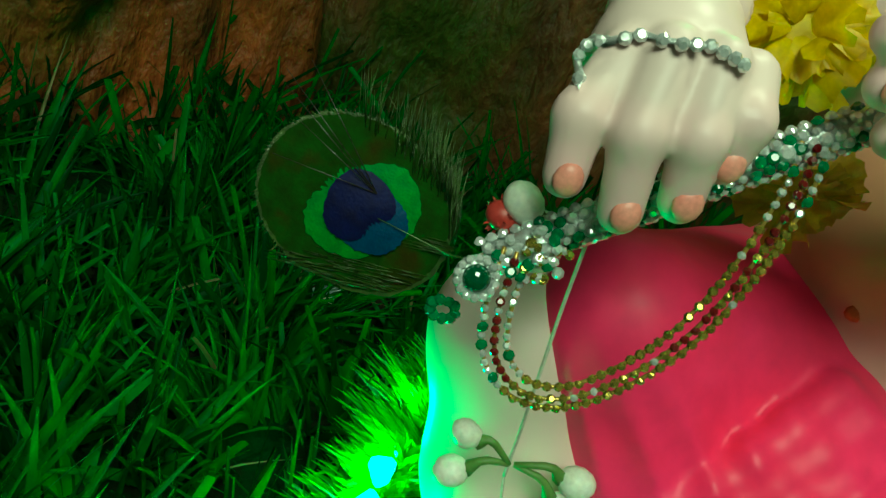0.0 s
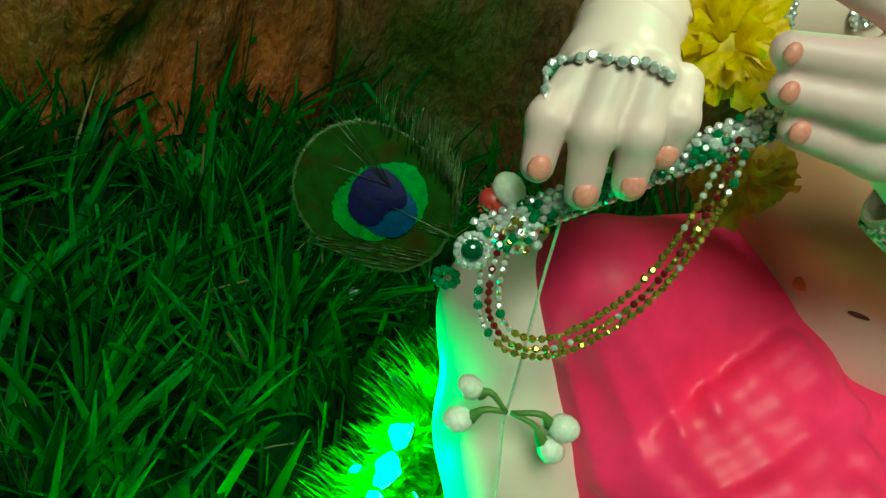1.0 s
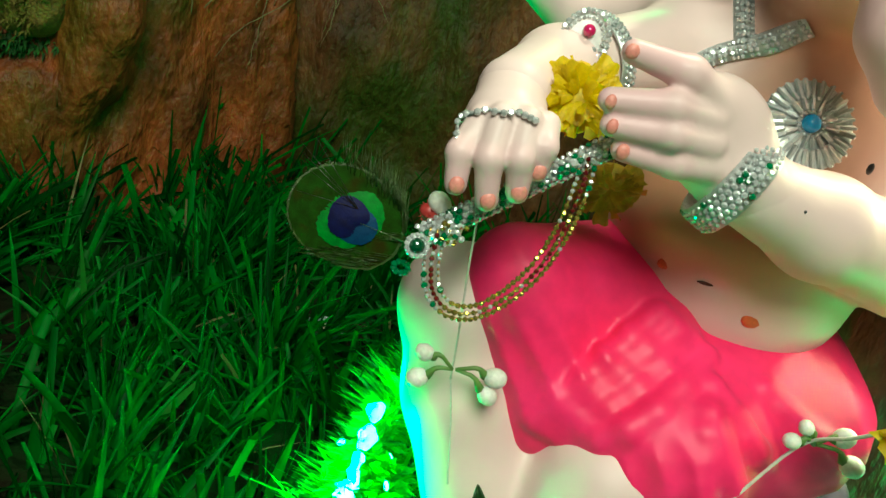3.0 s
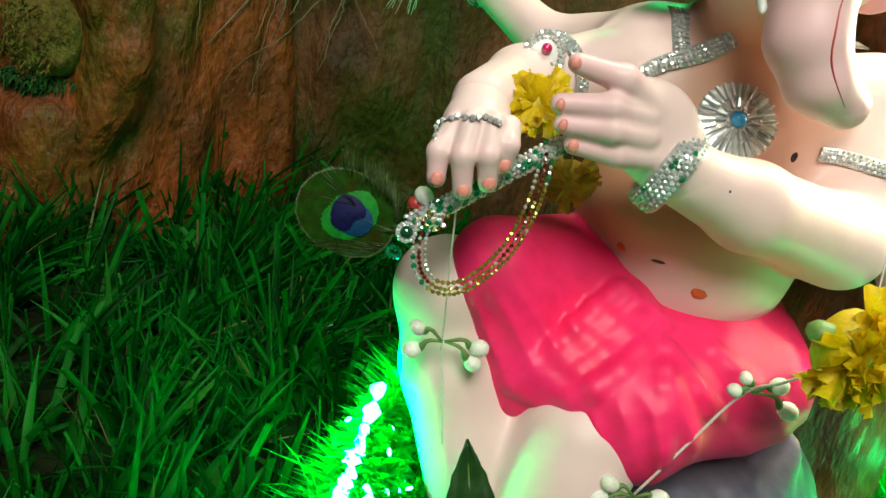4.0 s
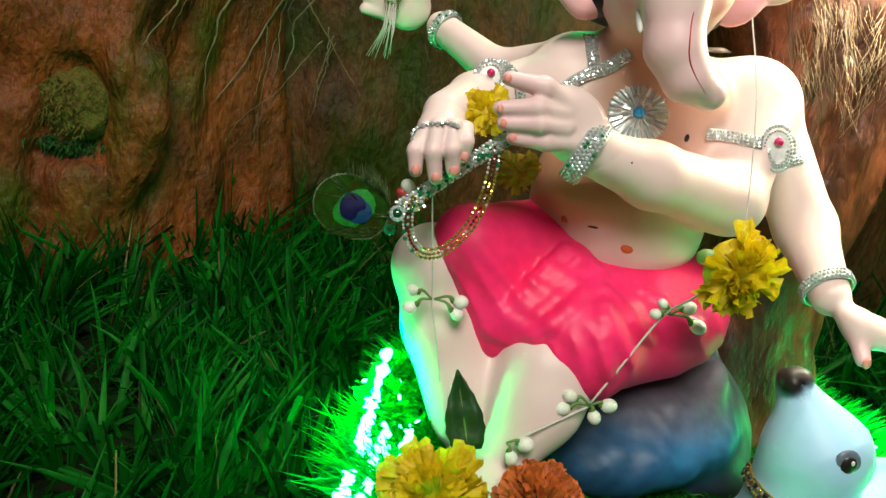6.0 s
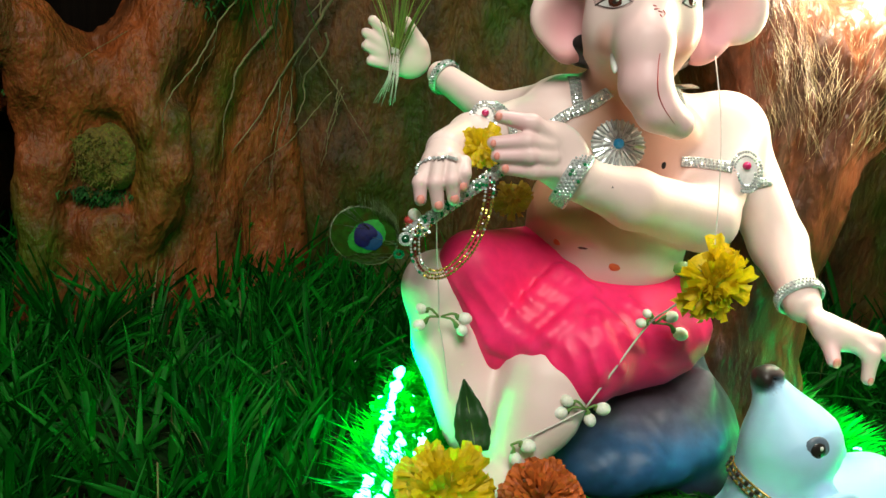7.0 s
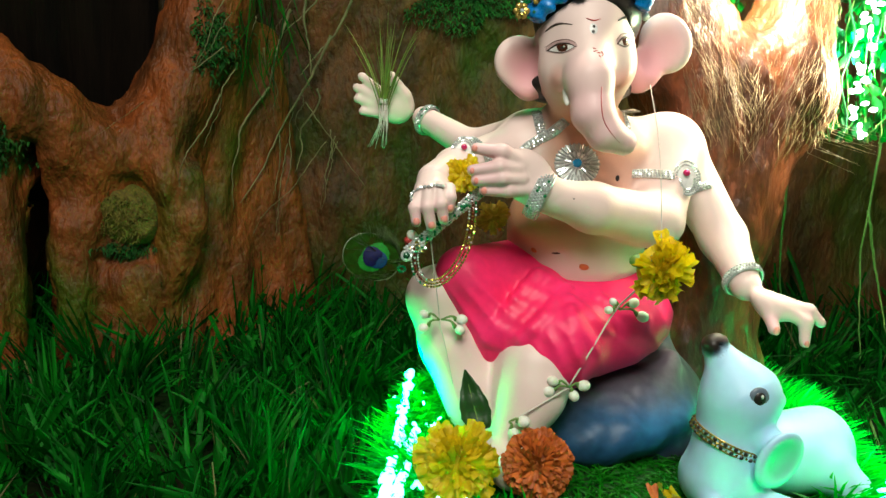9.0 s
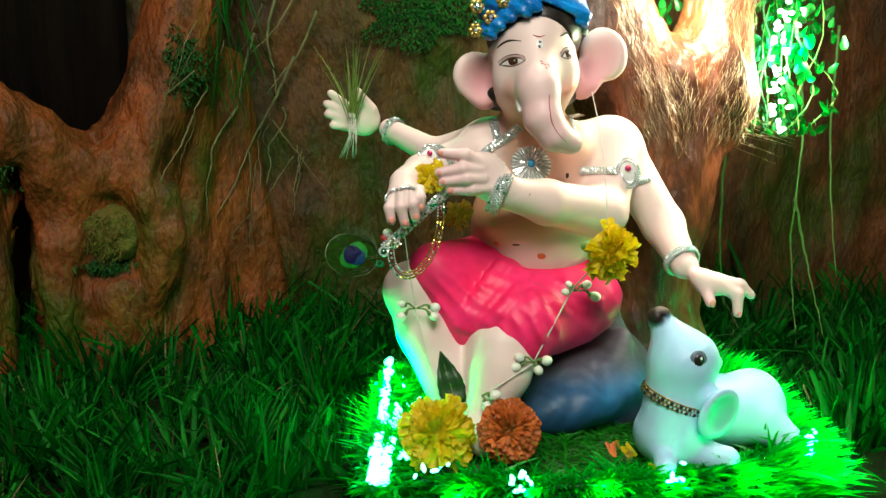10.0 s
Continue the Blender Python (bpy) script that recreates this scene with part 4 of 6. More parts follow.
stroke([(0.0975, 0.3432), (0.1020, 0.3418), (0.1068, 0.3432)], 0.0005, 5, 12, 0.0001)
for q in ([(0.0998, 0.3240), (0.1020, 0.3236)], [(0.1000, 0.3218), (0.1032, 0.3226)], [(0.1022, 0.3212), (0.1048, 0.3208)], [(0.1052, 0.3222), (0.1064, 0.3205), (0.1050, 0.3188)], [(0.1030, 0.3196), (0.1040, 0.3180)]):
    stroke(q, 0.0004, 5, 8, 0.0001)
stroke([(0.1035, 0.300), (0.1032, 0.290), (0.1045, 0.281), (0.1100, 0.272), (0.1170, 0.266)], 0.0004, 5)
daub(0.0780, 0.1905, 0.0030, 0.0022, 6, 0.0)
daub(0.1105, 0.1815, 0.0040, 0.0031, 6, 0.0)
daub(0.0925, 0.1895, 0.0048, 0.0008, 4, 0.0)
daub(0.1320, 0.2415, 0.0020, 0.0026, 3, 0.0)
daub(0.0905, 0.2305, 0.0006, 0.0006, 3, 0.0)
# nails
for x, z, a, b in ((-0.0084, 0.2150, 0.0022, 0.0026), (0.0008, 0.2132, 0.0022, 0.0026), (0.0085, 0.2172, 0.0023, 0.0026), (0.0124, 0.2238, 0.0021, 0.0025),
                   (0.0262, 0.2603, 0.0020, 0.0021), (0.0250, 0.2466, 0.0016, 0.0021), (0.0276, 0.2405, 0.0017, 0.0022), (0.0330, 0.2345, 0.0020, 0.0023)):
    y = grip.near(x, z)
    marks.ball((x, y + 0.0003, z), (a, 0.0012, b), 12, 7)
for x, z, a, b in ((0.229, 0.1475, 0.0024, 0.0030), (0.251, 0.1385, 0.0018, 0.0024)):
    marks.ball((x, body.near(x, z) + 0.0003, z), (a, 0.0012, b), 12, 7)
# tusk and hair at the nape
marks.tube(smooth_path([(0.0895, 0.178, 0.300), (0.0875, 0.170, 0.294), (0.0860, 0.164, 0.2885)], 8), [0.0034, 0.0034, 0.0032, 0.0030, 0.0026, 0.0022, 0.0016, 0.0006], 10, 2)
hair = Solid([egg((0.092, 0.230, 0.303), (0.024, 0.020, 0.012), 0.006), egg((0.128, 0.230, 0.305), (0.022, 0.020, 0.012), 0.006),
              egg((0.109, 0.213, 0.350), (0.0368, 0.0368, 0.0330), 0.004),
              egg((0.104, 0.176, 0.336), (0.0270, 0.020, 0.0180), 0.004, cut=True),
              egg((0.108, 0.176, 0.318), (0.0400, 0.034, 0.0200), 0.004, cut=True)], 0.0014)
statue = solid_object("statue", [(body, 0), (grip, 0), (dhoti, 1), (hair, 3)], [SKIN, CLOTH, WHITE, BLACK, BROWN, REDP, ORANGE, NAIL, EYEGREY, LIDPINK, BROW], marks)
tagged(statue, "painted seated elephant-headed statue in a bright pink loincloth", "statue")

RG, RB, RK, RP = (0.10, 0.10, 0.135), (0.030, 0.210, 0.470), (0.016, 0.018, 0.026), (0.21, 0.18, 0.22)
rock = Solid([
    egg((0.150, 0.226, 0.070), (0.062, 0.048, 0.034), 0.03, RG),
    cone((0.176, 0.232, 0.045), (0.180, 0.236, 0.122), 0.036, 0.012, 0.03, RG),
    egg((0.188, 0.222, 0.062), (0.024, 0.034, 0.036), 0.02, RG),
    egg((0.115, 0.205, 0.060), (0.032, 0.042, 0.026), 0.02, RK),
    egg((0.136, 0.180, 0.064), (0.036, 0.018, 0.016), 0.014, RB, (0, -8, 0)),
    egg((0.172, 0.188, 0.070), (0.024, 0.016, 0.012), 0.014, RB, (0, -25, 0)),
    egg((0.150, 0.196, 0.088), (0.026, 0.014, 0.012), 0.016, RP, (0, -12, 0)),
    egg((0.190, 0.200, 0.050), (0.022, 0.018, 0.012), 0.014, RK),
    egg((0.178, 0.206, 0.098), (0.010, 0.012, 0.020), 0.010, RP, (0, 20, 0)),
], 0.0022, lambda X, Y, Z: waves(X, Y, Z, 45, 0.0016, 2) + waves(X, Y, Z, 150, 0.0007, 3))
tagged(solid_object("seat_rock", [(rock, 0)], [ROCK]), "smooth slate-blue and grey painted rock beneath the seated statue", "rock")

# ---------------------------------------------------------------- calf
CW, CG = (0.42, 0.70, 0.90), (0.20, 0.50, 0.48)
calf = Solid([
    cone((0.1735, 0.1125, 0.1440), (0.1865, 0.1040, 0.1210), 0.0085, 0.0205, 0.010, CW),
    egg((0.1900, 0.1050, 0.1180), (0.0215, 0.0190, 0.0180), 0.010, CW, (0, 25, 0)),
    egg((0.1680, 0.1090, 0.1485), (0.0052, 0.0075, 0.0058), 0.003, (0.020, 0.014, 0.012)),
    egg((0.1735, 0.1090, 0.1520), (0.0050, 0.0060, 0.0030), 0.003, (0.10, 0.07, 0.06), (0, 20, 0)),
    egg((0.1715, 0.1030, 0.1495), (0.0016, 0.0030, 0.0012), 0.001, (0.010, 0.008, 0.008), cut=True),
    cone((0.1840, 0.1060, 0.1120), (0.1810, 0.1070, 0.0680), 0.0195, 0.0225, 0.012, CW),
    egg((0.1860, 0.1180, 0.0600), (0.0250, 0.0270, 0.0200), 0.014, CW),
    egg((0.2400, 0.1380, 0.0680), (0.0400, 0.0290, 0.0270), 0.016, CW, (0, 8, 20)),
    egg((0.2630, 0.1420, 0.0690), (0.0210, 0.0250, 0.0275), 0.012, CW),
    cone((0.2580, 0.1200, 0.0640), (0.2700, 0.1120, 0.0540), 0.0150, 0.0120, 0.008, CW),
    cone((0.1880, 0.0980, 0.0560), (0.2120, 0.0860, 0.0530), 0.0100, 0.0085, 0.006, CW),
    cone((0.1720, 0.0960, 0.0560), (0.1660, 0.0820, 0.0530), 0.0090, 0.0075, 0.006, CW),
    egg((0.1990, 0.0880, 0.0960), (0.0090, 0.0050, 0.0080), 0.006, CW),
    egg((0.2020, 0.0810, 0.0870), (0.0155, 0.0048, 0.0190), 0.004, CW, (10, 20, 15)),
    egg((0.2035, 0.0755, 0.0875), (0.0118, 0.0054, 0.0150), 0.003, CG, (10, 20, 15), cut=True),
    cone((0.2040, 0.1020, 0.1160), (0.2100, 0.1000, 0.1165), 0.0050, 0.0030, 0.004, CW),
], 0.0013)
spots = Build()
ey = calf.near(0.1875, 0.1235)
spots.ball((0.1875, ey + 0.0016, 0.1235), (0.0064, 0.0021, 0.0068), 20, 3)
spots.ball((0.1875, ey + 0.0010, 0.1235), (0.0044, 0.0022, 0.0048), 16, 1)
spots.ball((0.1885, ey - 0.0009, 0.1252), (0.0010, 0.0006, 0.0012), 8, 2)
tagged(solid_object("calf_figurine", [(calf, 0)], [CALF, BLACK, WHITE, EYEGREY], spots), "glossy white calf figurine looking up from the turf", "figurine")


# ---------------------------------------------------------------- jewellery helpers
def gem_mesh(name, r, tall, material, n=8):
    b = Build()
    v = [(r * 0.55 * math.cos(2 * math.pi * i / n), r * 0.55 * math.sin(2 * math.pi * i / n), tall) for i in range(n)]
    v += [(r * math.cos(2 * math.pi * (i + 0.5) / n), r * math.sin(2 * math.pi * (i + 0.5) / n), tall * 0.35) for i in range(n)]
    v += [(0, 0, -tall * 0.6)]
    f = [tuple(range(n))]
    for i in range(n):
        j = (i + 1) % n
        f += [(i, n + i, j), (j, n + i, n + j), (n + i, 2 * n, n + j)]
    b.add(v, f)
    return b.mesh(name, material, False)


def bar_mesh(name, w, l, t, material):
    """A bevelled baguette along x."""
    b = Build()
    v = []
    for x, k in ((-l, 0.6), (-l * 0.8, 1), (l * 0.8, 1), (l, 0.6)):
        v += [(x, -w * k, 0), (x, w * k, 0), (x, w * k * 0.5, t * k), (x, -w * k * 0.5, t * k)]
    f = [(0, 1, 2, 3), (15, 14, 13, 12)]
    for i in range(3):
        for j in range(4):
            f.append((4 * i + j, 4 * i + 4 + j, 4 * i + 4 + (j + 1) % 4, 4 * i + (j + 1) % 4))
    b.add(v, f)
    return b.mesh(name, material, False)


STONE = gem_mesh("rhinestone", 0.00105, 0.0009, SILVER)
STONE_S = gem_mesh("rhinestone", 0.00075, 0.0007, SILVER)
STONE_L = gem_mesh("rhinestone", 0.0014, 0.0011, SILVER)
STONE_G = gem_mesh("rhinestone", 0.00105, 0.0009, GREENGEM)
GOLDST = gem_mesh("bead", 0.00088, 0.0009, OLIVEGOLD)
REDST = gem_mesh("bead", 0.00082, 0.0008, GARNET)
FACING = Vector((-0.1, -0.95, 0.25)).normalized()


def stone(mesh, at, normal, parent, name="rhinestone", spin=None):
    o = part(name, mesh, None, parent)
    q = (Vector(normal).normalized() + Vector((random.gauss(0, 0.16), 0, random.gauss(0, 0.16)))).to_track_quat("Z", "Y").to_matrix().to_4x4()
    o.matrix_basis = Matrix.Translation(at) @ q @ Matrix.Rotation(random.uniform(0, 6) if spin is None else spin, 4, "Z")
    return o


def band(name, label, category, centre, axis, radius, width, rows, oval=1.0, mesh=None, start=0.0, sweep=2 * math.pi, greens=0.0):
    """A ring round an arm, set with rows of stones."""
    ob = thing(name, label, category, at=centre)
    axis = Vector(axis).normalized()
    side = axis.cross(Vector((0, 0, 1))).normalized()
    up = side.cross(axis)
    n = 40
    b = Build()
    verts, faces = [], []
    for i in range(n + 1):
        a = start + sweep * i / n
        d = side * math.cos(a) * oval + up * math.sin(a)
        for w, r in ((-0.5, 0), (-0.5, 0.0010), (0.5, 0.0010), (0.5, 0)):
            verts.append(d * (radius + r) + axis * w * width)
    for i in range(n):
        for j in range(4):
            faces.append((4 * i + j, 4 * i + 4 + j, 4 * i + 4 + (j + 1) % 4, 4 * i + (j + 1) % 4))
    b.add(verts, faces)
    part("backing", b, BASE, ob)
    mesh = mesh or STONE
    count = max(8, int(sweep * radius / (0.00195 if mesh is STONE else 0.0016)))
    for r in range(rows):
        w = (r + 0.5) / rows - 0.5
        for i in range(count):
            a = start + sweep * (i + 0.5 * (r % 2)) / count
            d = side * math.cos(a) * oval + up * math.sin(a)
            m = STONE_G if random.random() < greens else (STONE_S if r in (0, rows - 1) and rows > 2 else mesh)
            stone(m, d * (radius + 0.0013) + axis * w * width * 0.92, d, ob)
    return ob


def strap(name, label, category, xz, width, rows, solid, lift=0.0012, after=0.183, other=0.2):
    """A jewelled strip laid on the front of a form along points of x and z."""
    ob = thing(name, label, category)
    pts = smooth_path([(x, 0, z) for x, z in xz], 30)
    b = Build()
    verts, faces, rowsv = [], [], []
    for i, q in enumerate(pts):
        d = (pts[min(i + 1, 29)] - pts[max(i - 1, 0)]).normalized()
        s = Vector((d.z, 0, -d.x))
        line = []
        for w in (-0.5, 0.5):
            p = q + s * w * (width if rows > 1 else width * 0.35)
            p.y = min(solid.near(p.x, p.z, after, other), solid.near(q.x, q.z, after, other) + 0.002) - lift * 0.3
            line.append(p)
        rowsv.append((q, s, line))
        verts += [line[0] + Vector((0, 0.001, 0)), line[0] - Vector((0, 0.0008, 0)), line[1] - Vector((0, 0.0008, 0)), line[1] + Vector((0, 0.001, 0))]
    for i in range(len(pts) - 1):
        for j in range(4):
            faces.append((4 * i + j, 4 * i + 4 + j, 4 * i + 4 + (j + 1) % 4, 4 * i + (j + 1) % 4))
    b.add(verts, faces)
    part("backing", b, BASE, ob)
    length = sum((pts[i + 1] - pts[i]).length for i in range(29))
    count = int(length / 0.0019)
    for r in range(rows):
        w = (r + 0.5) / rows
        for i in range(count):
            q, s, line = rowsv[min(29, int(29 * (i + 0.5) / count))]
            p = line[0].lerp(line[1], w) - Vector((0, 0.0012, 0))
            stone(STONE_S if rows > 1 and r in (0, rows - 1) else STONE, p, FACING + Vector((random.gauss(0, 0.12), 0, random.gauss(0, 0.12))), ob)
    return ob


# ---------------------------------------------------------------- flute, bead strings, feather
F0, F1 = Vector((-0.0125, 0.158, 0.1945)), Vector((0.0420, 0.1605, 0.2412))
flute = thing("flute", "slim flute wrapped in silver and pale green rhinestones", "flute")
b = Build()
b.tube([F0.lerp(F1, k / 12) for k in range(13)], [0.0024 + 0.0003 * (k % 3 == 0) for k in range(13)], 12)
part("pipe", b, BASE, flute)
fd = (F1 - F0).normalized()
fs = fd.cross(Vector((0, -1, 0))).normalized()
fn = fs.cross(fd).normalized()
if fn.y > 0:
    fn = -fn
for k in range(36):
    for j in range(6):
        a = -1.35 + 2.7 * j / 5
        d = fn * math.cos(a) + fs * math.sin(a)
        m = random.choice([STONE, STONE, STONE_S, STONE_G]) if not (k % 7 == 3 and j == 2) else STONE_L
        stone(m, F0.lerp(F1, (k + 0.5 * (j % 2)) / 36) + d * 0.0029, d, flute)

mala = thing("bead_string", "looped strings of gold, red and clear beads hanging from the flute", "beads")
LOOP = [(-0.0088, 0.1545, 0.1985), (-0.0080, 0.154, 0.1880), (-0.0052, 0.1535, 0.1795), (0.0012, 0.153, 0.1752), (0.0090, 0.153, 0.1768),
        (0.0165, 0.1535, 0.1840), (0.0225, 0.154, 0.1940), (0.0265, 0.155, 0.2080), (0.0275, 0.1555, 0.2215), (0.0268, 0.1565, 0.2290)]
for strand, (shift, kinds) in enumerate(((-0.0021, "og"), (0.0, "r"), (0.0021, "og"))):
    pts = smooth_path(LOOP, 160)
    line = []
    for i, q in enumerate(pts):
        d = (pts[min(i + 1, 159)] - pts[max(i - 1, 0)]).normalized()
        s = Vector((d.z, 0, -d.x))
        line.append(q + s * shift + Vector((0, 0.0006 * abs(strand - 1), 0)))
    b = Build()
    b.tube(line[::4] + [line[-1]], 0.0004, 5)
    part("cord", b, GOLD, mala)
    gone = 0.0
    for i in range(1, 160):
        gone += (line[i] - line[i - 1]).length
        if gone < 0.0016:
            continue
        gone = 0.0
        u = i / 159
        bright = u < 0.30 or u > 0.86
        m = REDST if kinds == "r" and (u < 0.30 or u > 0.62) and random.random() > 0.2 else (random.choice([STONE_S, STONE_S, STONE_S, STONE_S, STONE_G]) if bright else random.choice([GOLDST] * 9 + [STONE_S]))
        stone(m, line[i], FACING + Vector((random.gauss(0, 0.25), 0, random.gauss(0, 0.25))), mala, "bead")

clasp = thing("jewel_clasp", "cluster of small clear stones binding the flute's end", "clasp", at=(0, 0, 0))
b = Build()
b.ball((-0.0060, 0.1560, 0.1990), (0.0045, 0.0020, 0.0040), 10)
part("backing", b, BASE, clasp)
for k in range(34):
    a, r = random.uniform(0, 6.28), random.uniform(0.0, 0.0048)
    stone(random.choice([STONE, STONE_S, STONE, STONE_G, GOLDST]), (-0.0055 + r * math.cos(a), 0.1535 + 0.12 * r, 0.1990 + r * math.sin(a)),
          FACING + Vector((random.gauss(0, 0.3), 0, random.gauss(0, 0.3))), clasp)

b = Build()
b.ball((-0.0118, 0.1605, 0.2012), (0.0032, 0.0028, 0.0026), 14)
for k in range(60):
    d = Vector((random.gauss(0, 1), random.gauss(0, 1), random.gauss(0, 1))).normalized()
    b.blade(Vector((-0.0118, 0.1605, 0.2012)) + d * 0.0024, d, 0.0014, 0.0008, (0, 0, 0), 2)
tagged(part("red_tassel", b, REDP), "small red fabric tassel behind the jewelled clasp", "tassel")

pin = thing("jewel_pin", "round pin with a dark green stone ringed by clear rhinestones", "pin", at=(-0.0135, 0.1535, 0.1925))
PN = Vector((-0.05, -0.93, 0.36)).normalized()
PM = PN.to_track_quat("Z", "Y").to_matrix()
b = Build()
b.ball((0, 0, 0), (0.0037, 0.0037, 0.0010), 20, 0)
o = part("setting", b, BASE, pin)
o.matrix_basis = PM.to_4x4()
b = Build()
b.ball((0, 0, 0), (0.0023, 0.0023, 0.0016), 24, 0)
o = part("centre_stone", b, EMERALD, pin, "dark green polished glass stone")
o.matrix_basis = Matrix.Translation(PN * 0.0008) @ PM.to_4x4()
for k in range(14):
    a = 2 * math.pi * k / 14
    d = PM @ Vector((math.cos(a), math.sin(a), 0))
    stone(STONE_S, d * 0.0031 + PN * 0.0009, PN + d * 0.25, pin)

# peacock feather
FC = Vector((-0.0362, 0.1775, 0.1884))
FN = Vector((-0.02, -0.955, 0.30)).normalized()
FU = (Vector((0.985, 0.0, -0.10)) - FN * Vector((0.985, 0.0, -0.10)).dot(FN)).normalized()
FV = FN.cross(FU)
if FV.z < 0:
    FV = -FV


def fpt(u, v, w=0.0):
    return FC + FU * u + FV * v + FN * w


def vane_out(a):
    """Outline of the feather's eye: round, drawn out to the quill."""
    return 0.0158 * (1 + 0.22 * max(0, math.cos(a + 0.45)) ** 3 + 0.07 * math.cos(2 * a))


def disc(out, cu, cv, lift, dome, rings=7, n=72, jag=0.0, inner=0.0):
    b = Build()
    verts, faces = [], []
    for r in range(rings + 1):
        t = inner + (1 - inner) * r / rings
        for i in range(n):
            a = 2 * math.pi * i / n
            e = out(a) * (t if r < rings else t * (1 + jag * random.uniform(-1, 1)))
            verts.append(fpt(cu + e * math.cos(a), cv + e * math.sin(a), lift + dome * (1 - t * t) + 0.00012 * (i % 2)))
    for r in range(rings):
        for i in range(n):
            faces.append((r * n + i, r * n + (i + 1) % n, (r + 1) * n + (i + 1) % n, (r + 1) * n + i))
    b.add(verts, faces)
    return b


FEATH = [mat("feather_bronze", (0.014, 0.058, 0.004), (0.010, 0.030, 0.002), 300, 0.8, 0.0, spec=0.04, bump=0.6, dist=0.0003, third=(0.022, 0.022, 0.002), third_scale=90),
         mat("feather_green", (0.004, 0.14, 0.010), (0.010, 0.22, 0.014), 350, 0.55, 0.1, spec=0.15, bump=0.6, dist=0.0003),
         mat("feather_blue", (0.002, 0.005, 0.060), (0.002, 0.003, 0.030), 300, 0.5, 0.1, spec=0.12, bump=0.5, dist=0.0003),
         mat("feather_gold", (0.060, 0.120, 0.014), (0.022, 0.055, 0.006), 300, 0.35, 0.2, bump=0.4, dist=0.0003, island=0.5),
         mat("feather_teal", (0.003, 0.045, 0.11), (0.002, 0.03, 0.09), 350, 0.5, 0.1, spec=0.12, bump=0.5, dist=0.0003)]
feather = thing("peacock_feather", "peacock feather eye with navy heart, green ring and bronze barbs", "feather", at=(0, 0, 0))
o = part("vane", disc(vane_out, 0, 0, 0, 0.0012, jag=0.01), FEATH[0], feather, "dark bronze olive vane")
part("rim", disc(lambda a: vane_out(a) * 1.035, 0, 0, -0.0001, 0.0004, rings=2, n=120, jag=0.015, inner=0.955), FEATH[3], feather, "thin pale gold rim of barbs")
part("green_ring", disc(lambda a: 0.0094 * (1 + 0.15 * math.cos(2 * a - 1.5) + 0.03 * math.cos(5 * a)), 0.0030, -0.0009, 0.0010, 0.0008, jag=0.03), FEATH[1], feather, "shimmering emerald ring")
part("teal_mark", disc(lambda a: 0.0064 * (1 + 0.08 * math.cos(2 * a)), 0.0050, -0.0022, 0.0016, 0.0007, jag=0.03), FEATH[4], feather, "teal crescent")
part("navy_heart", disc(lambda a: 0.0066 * (1 - 0.32 * max(0, math.cos(a + 0.5)) ** 6 + 0.05 * math.cos(3 * a)), 0.0022, -0.0006, 0.0021, 0.0007, jag=0.02), FEATH[2], feather, "deep navy blue heart")
barbs = Build()
for k in range(420):
    t = random.random()
    if t < 0.62:
        a = random.uniform(-0.15, 1.9)
    else:
        a = random.uniform(-1.9, -0.6)
    e = vane_out(a)
    q = fpt(e * math.cos(a) * 1.0, e * math.sin(a) * 1.0, random.uniform(-0.0008, 0.0010))
    base = fpt(0.0235, -0.001, 0)
    if a > 0:
        way = FV * 1.0 - FU * random.uniform(0.1, 0.45)
    else:
        way = -FU * 0.9 - FV * random.uniform(0.05, 0.22)
    start = base.lerp(q, random.uniform(0.55, 1.0))
    L = random.uniform(0.004, 0.011)
    barbs.tube([start, start + way * L * 0.5 + FN * 0.0004, start + way * L + FN * random.uniform(-0.001, 0.001)], [0.00011, 0.0001, 0.00004], 3)
for k in range(160):
    a = random.uniform(1.5, 5.0)
    e = vane_out(a)
    q = fpt(e * math.cos(a), e * math.sin(a), 0)
    way = (FU * math.cos(a + 0.5) + FV * math.sin(a + 0.5))
    barbs.tube([q, q + way * random.uniform(0.0008, 0.0018)], [0.0001, 0.00004], 3)
tagged(part("barb_fringe", barbs, FEATH[3], feather, "loose golden green barbs"), kind="stuff")
b = Build()
b.tube([fpt(0.006, -0.001, 0.003), fpt(0.012, -0.0014, 0.0026), fpt(0.020, -0.002, 0.002), fpt(0.0265, -0.001, 0.002)], [0.00006, 0.0001, 0.0002, 0.0003], 6)
part("quill", b, FEATH[3], feather)
b = Build()
for k in range(5):
    a = random.uniform(0, 6.28)
    b.tube([fpt(0.004, 0.003, 0.003), fpt(random.uniform(-0.02, -0.012), random.uniform(-0.004, 0.022), 0.004)], [0.00012, 0.00006], 4)
part("stray_barb", b, BLACK, feather)

dangle = thing("green_dangle", "small green glass bead drop below the pin", "bead")
for k in range(9):
    a = 2 * math.pi * k / 9
    stone(STONE_G, (-0.0160 + 0.0022 * math.cos(a), 0.1570, 0.1835 + 0.0018 * math.sin(a)), FACING, dangle, "bead")

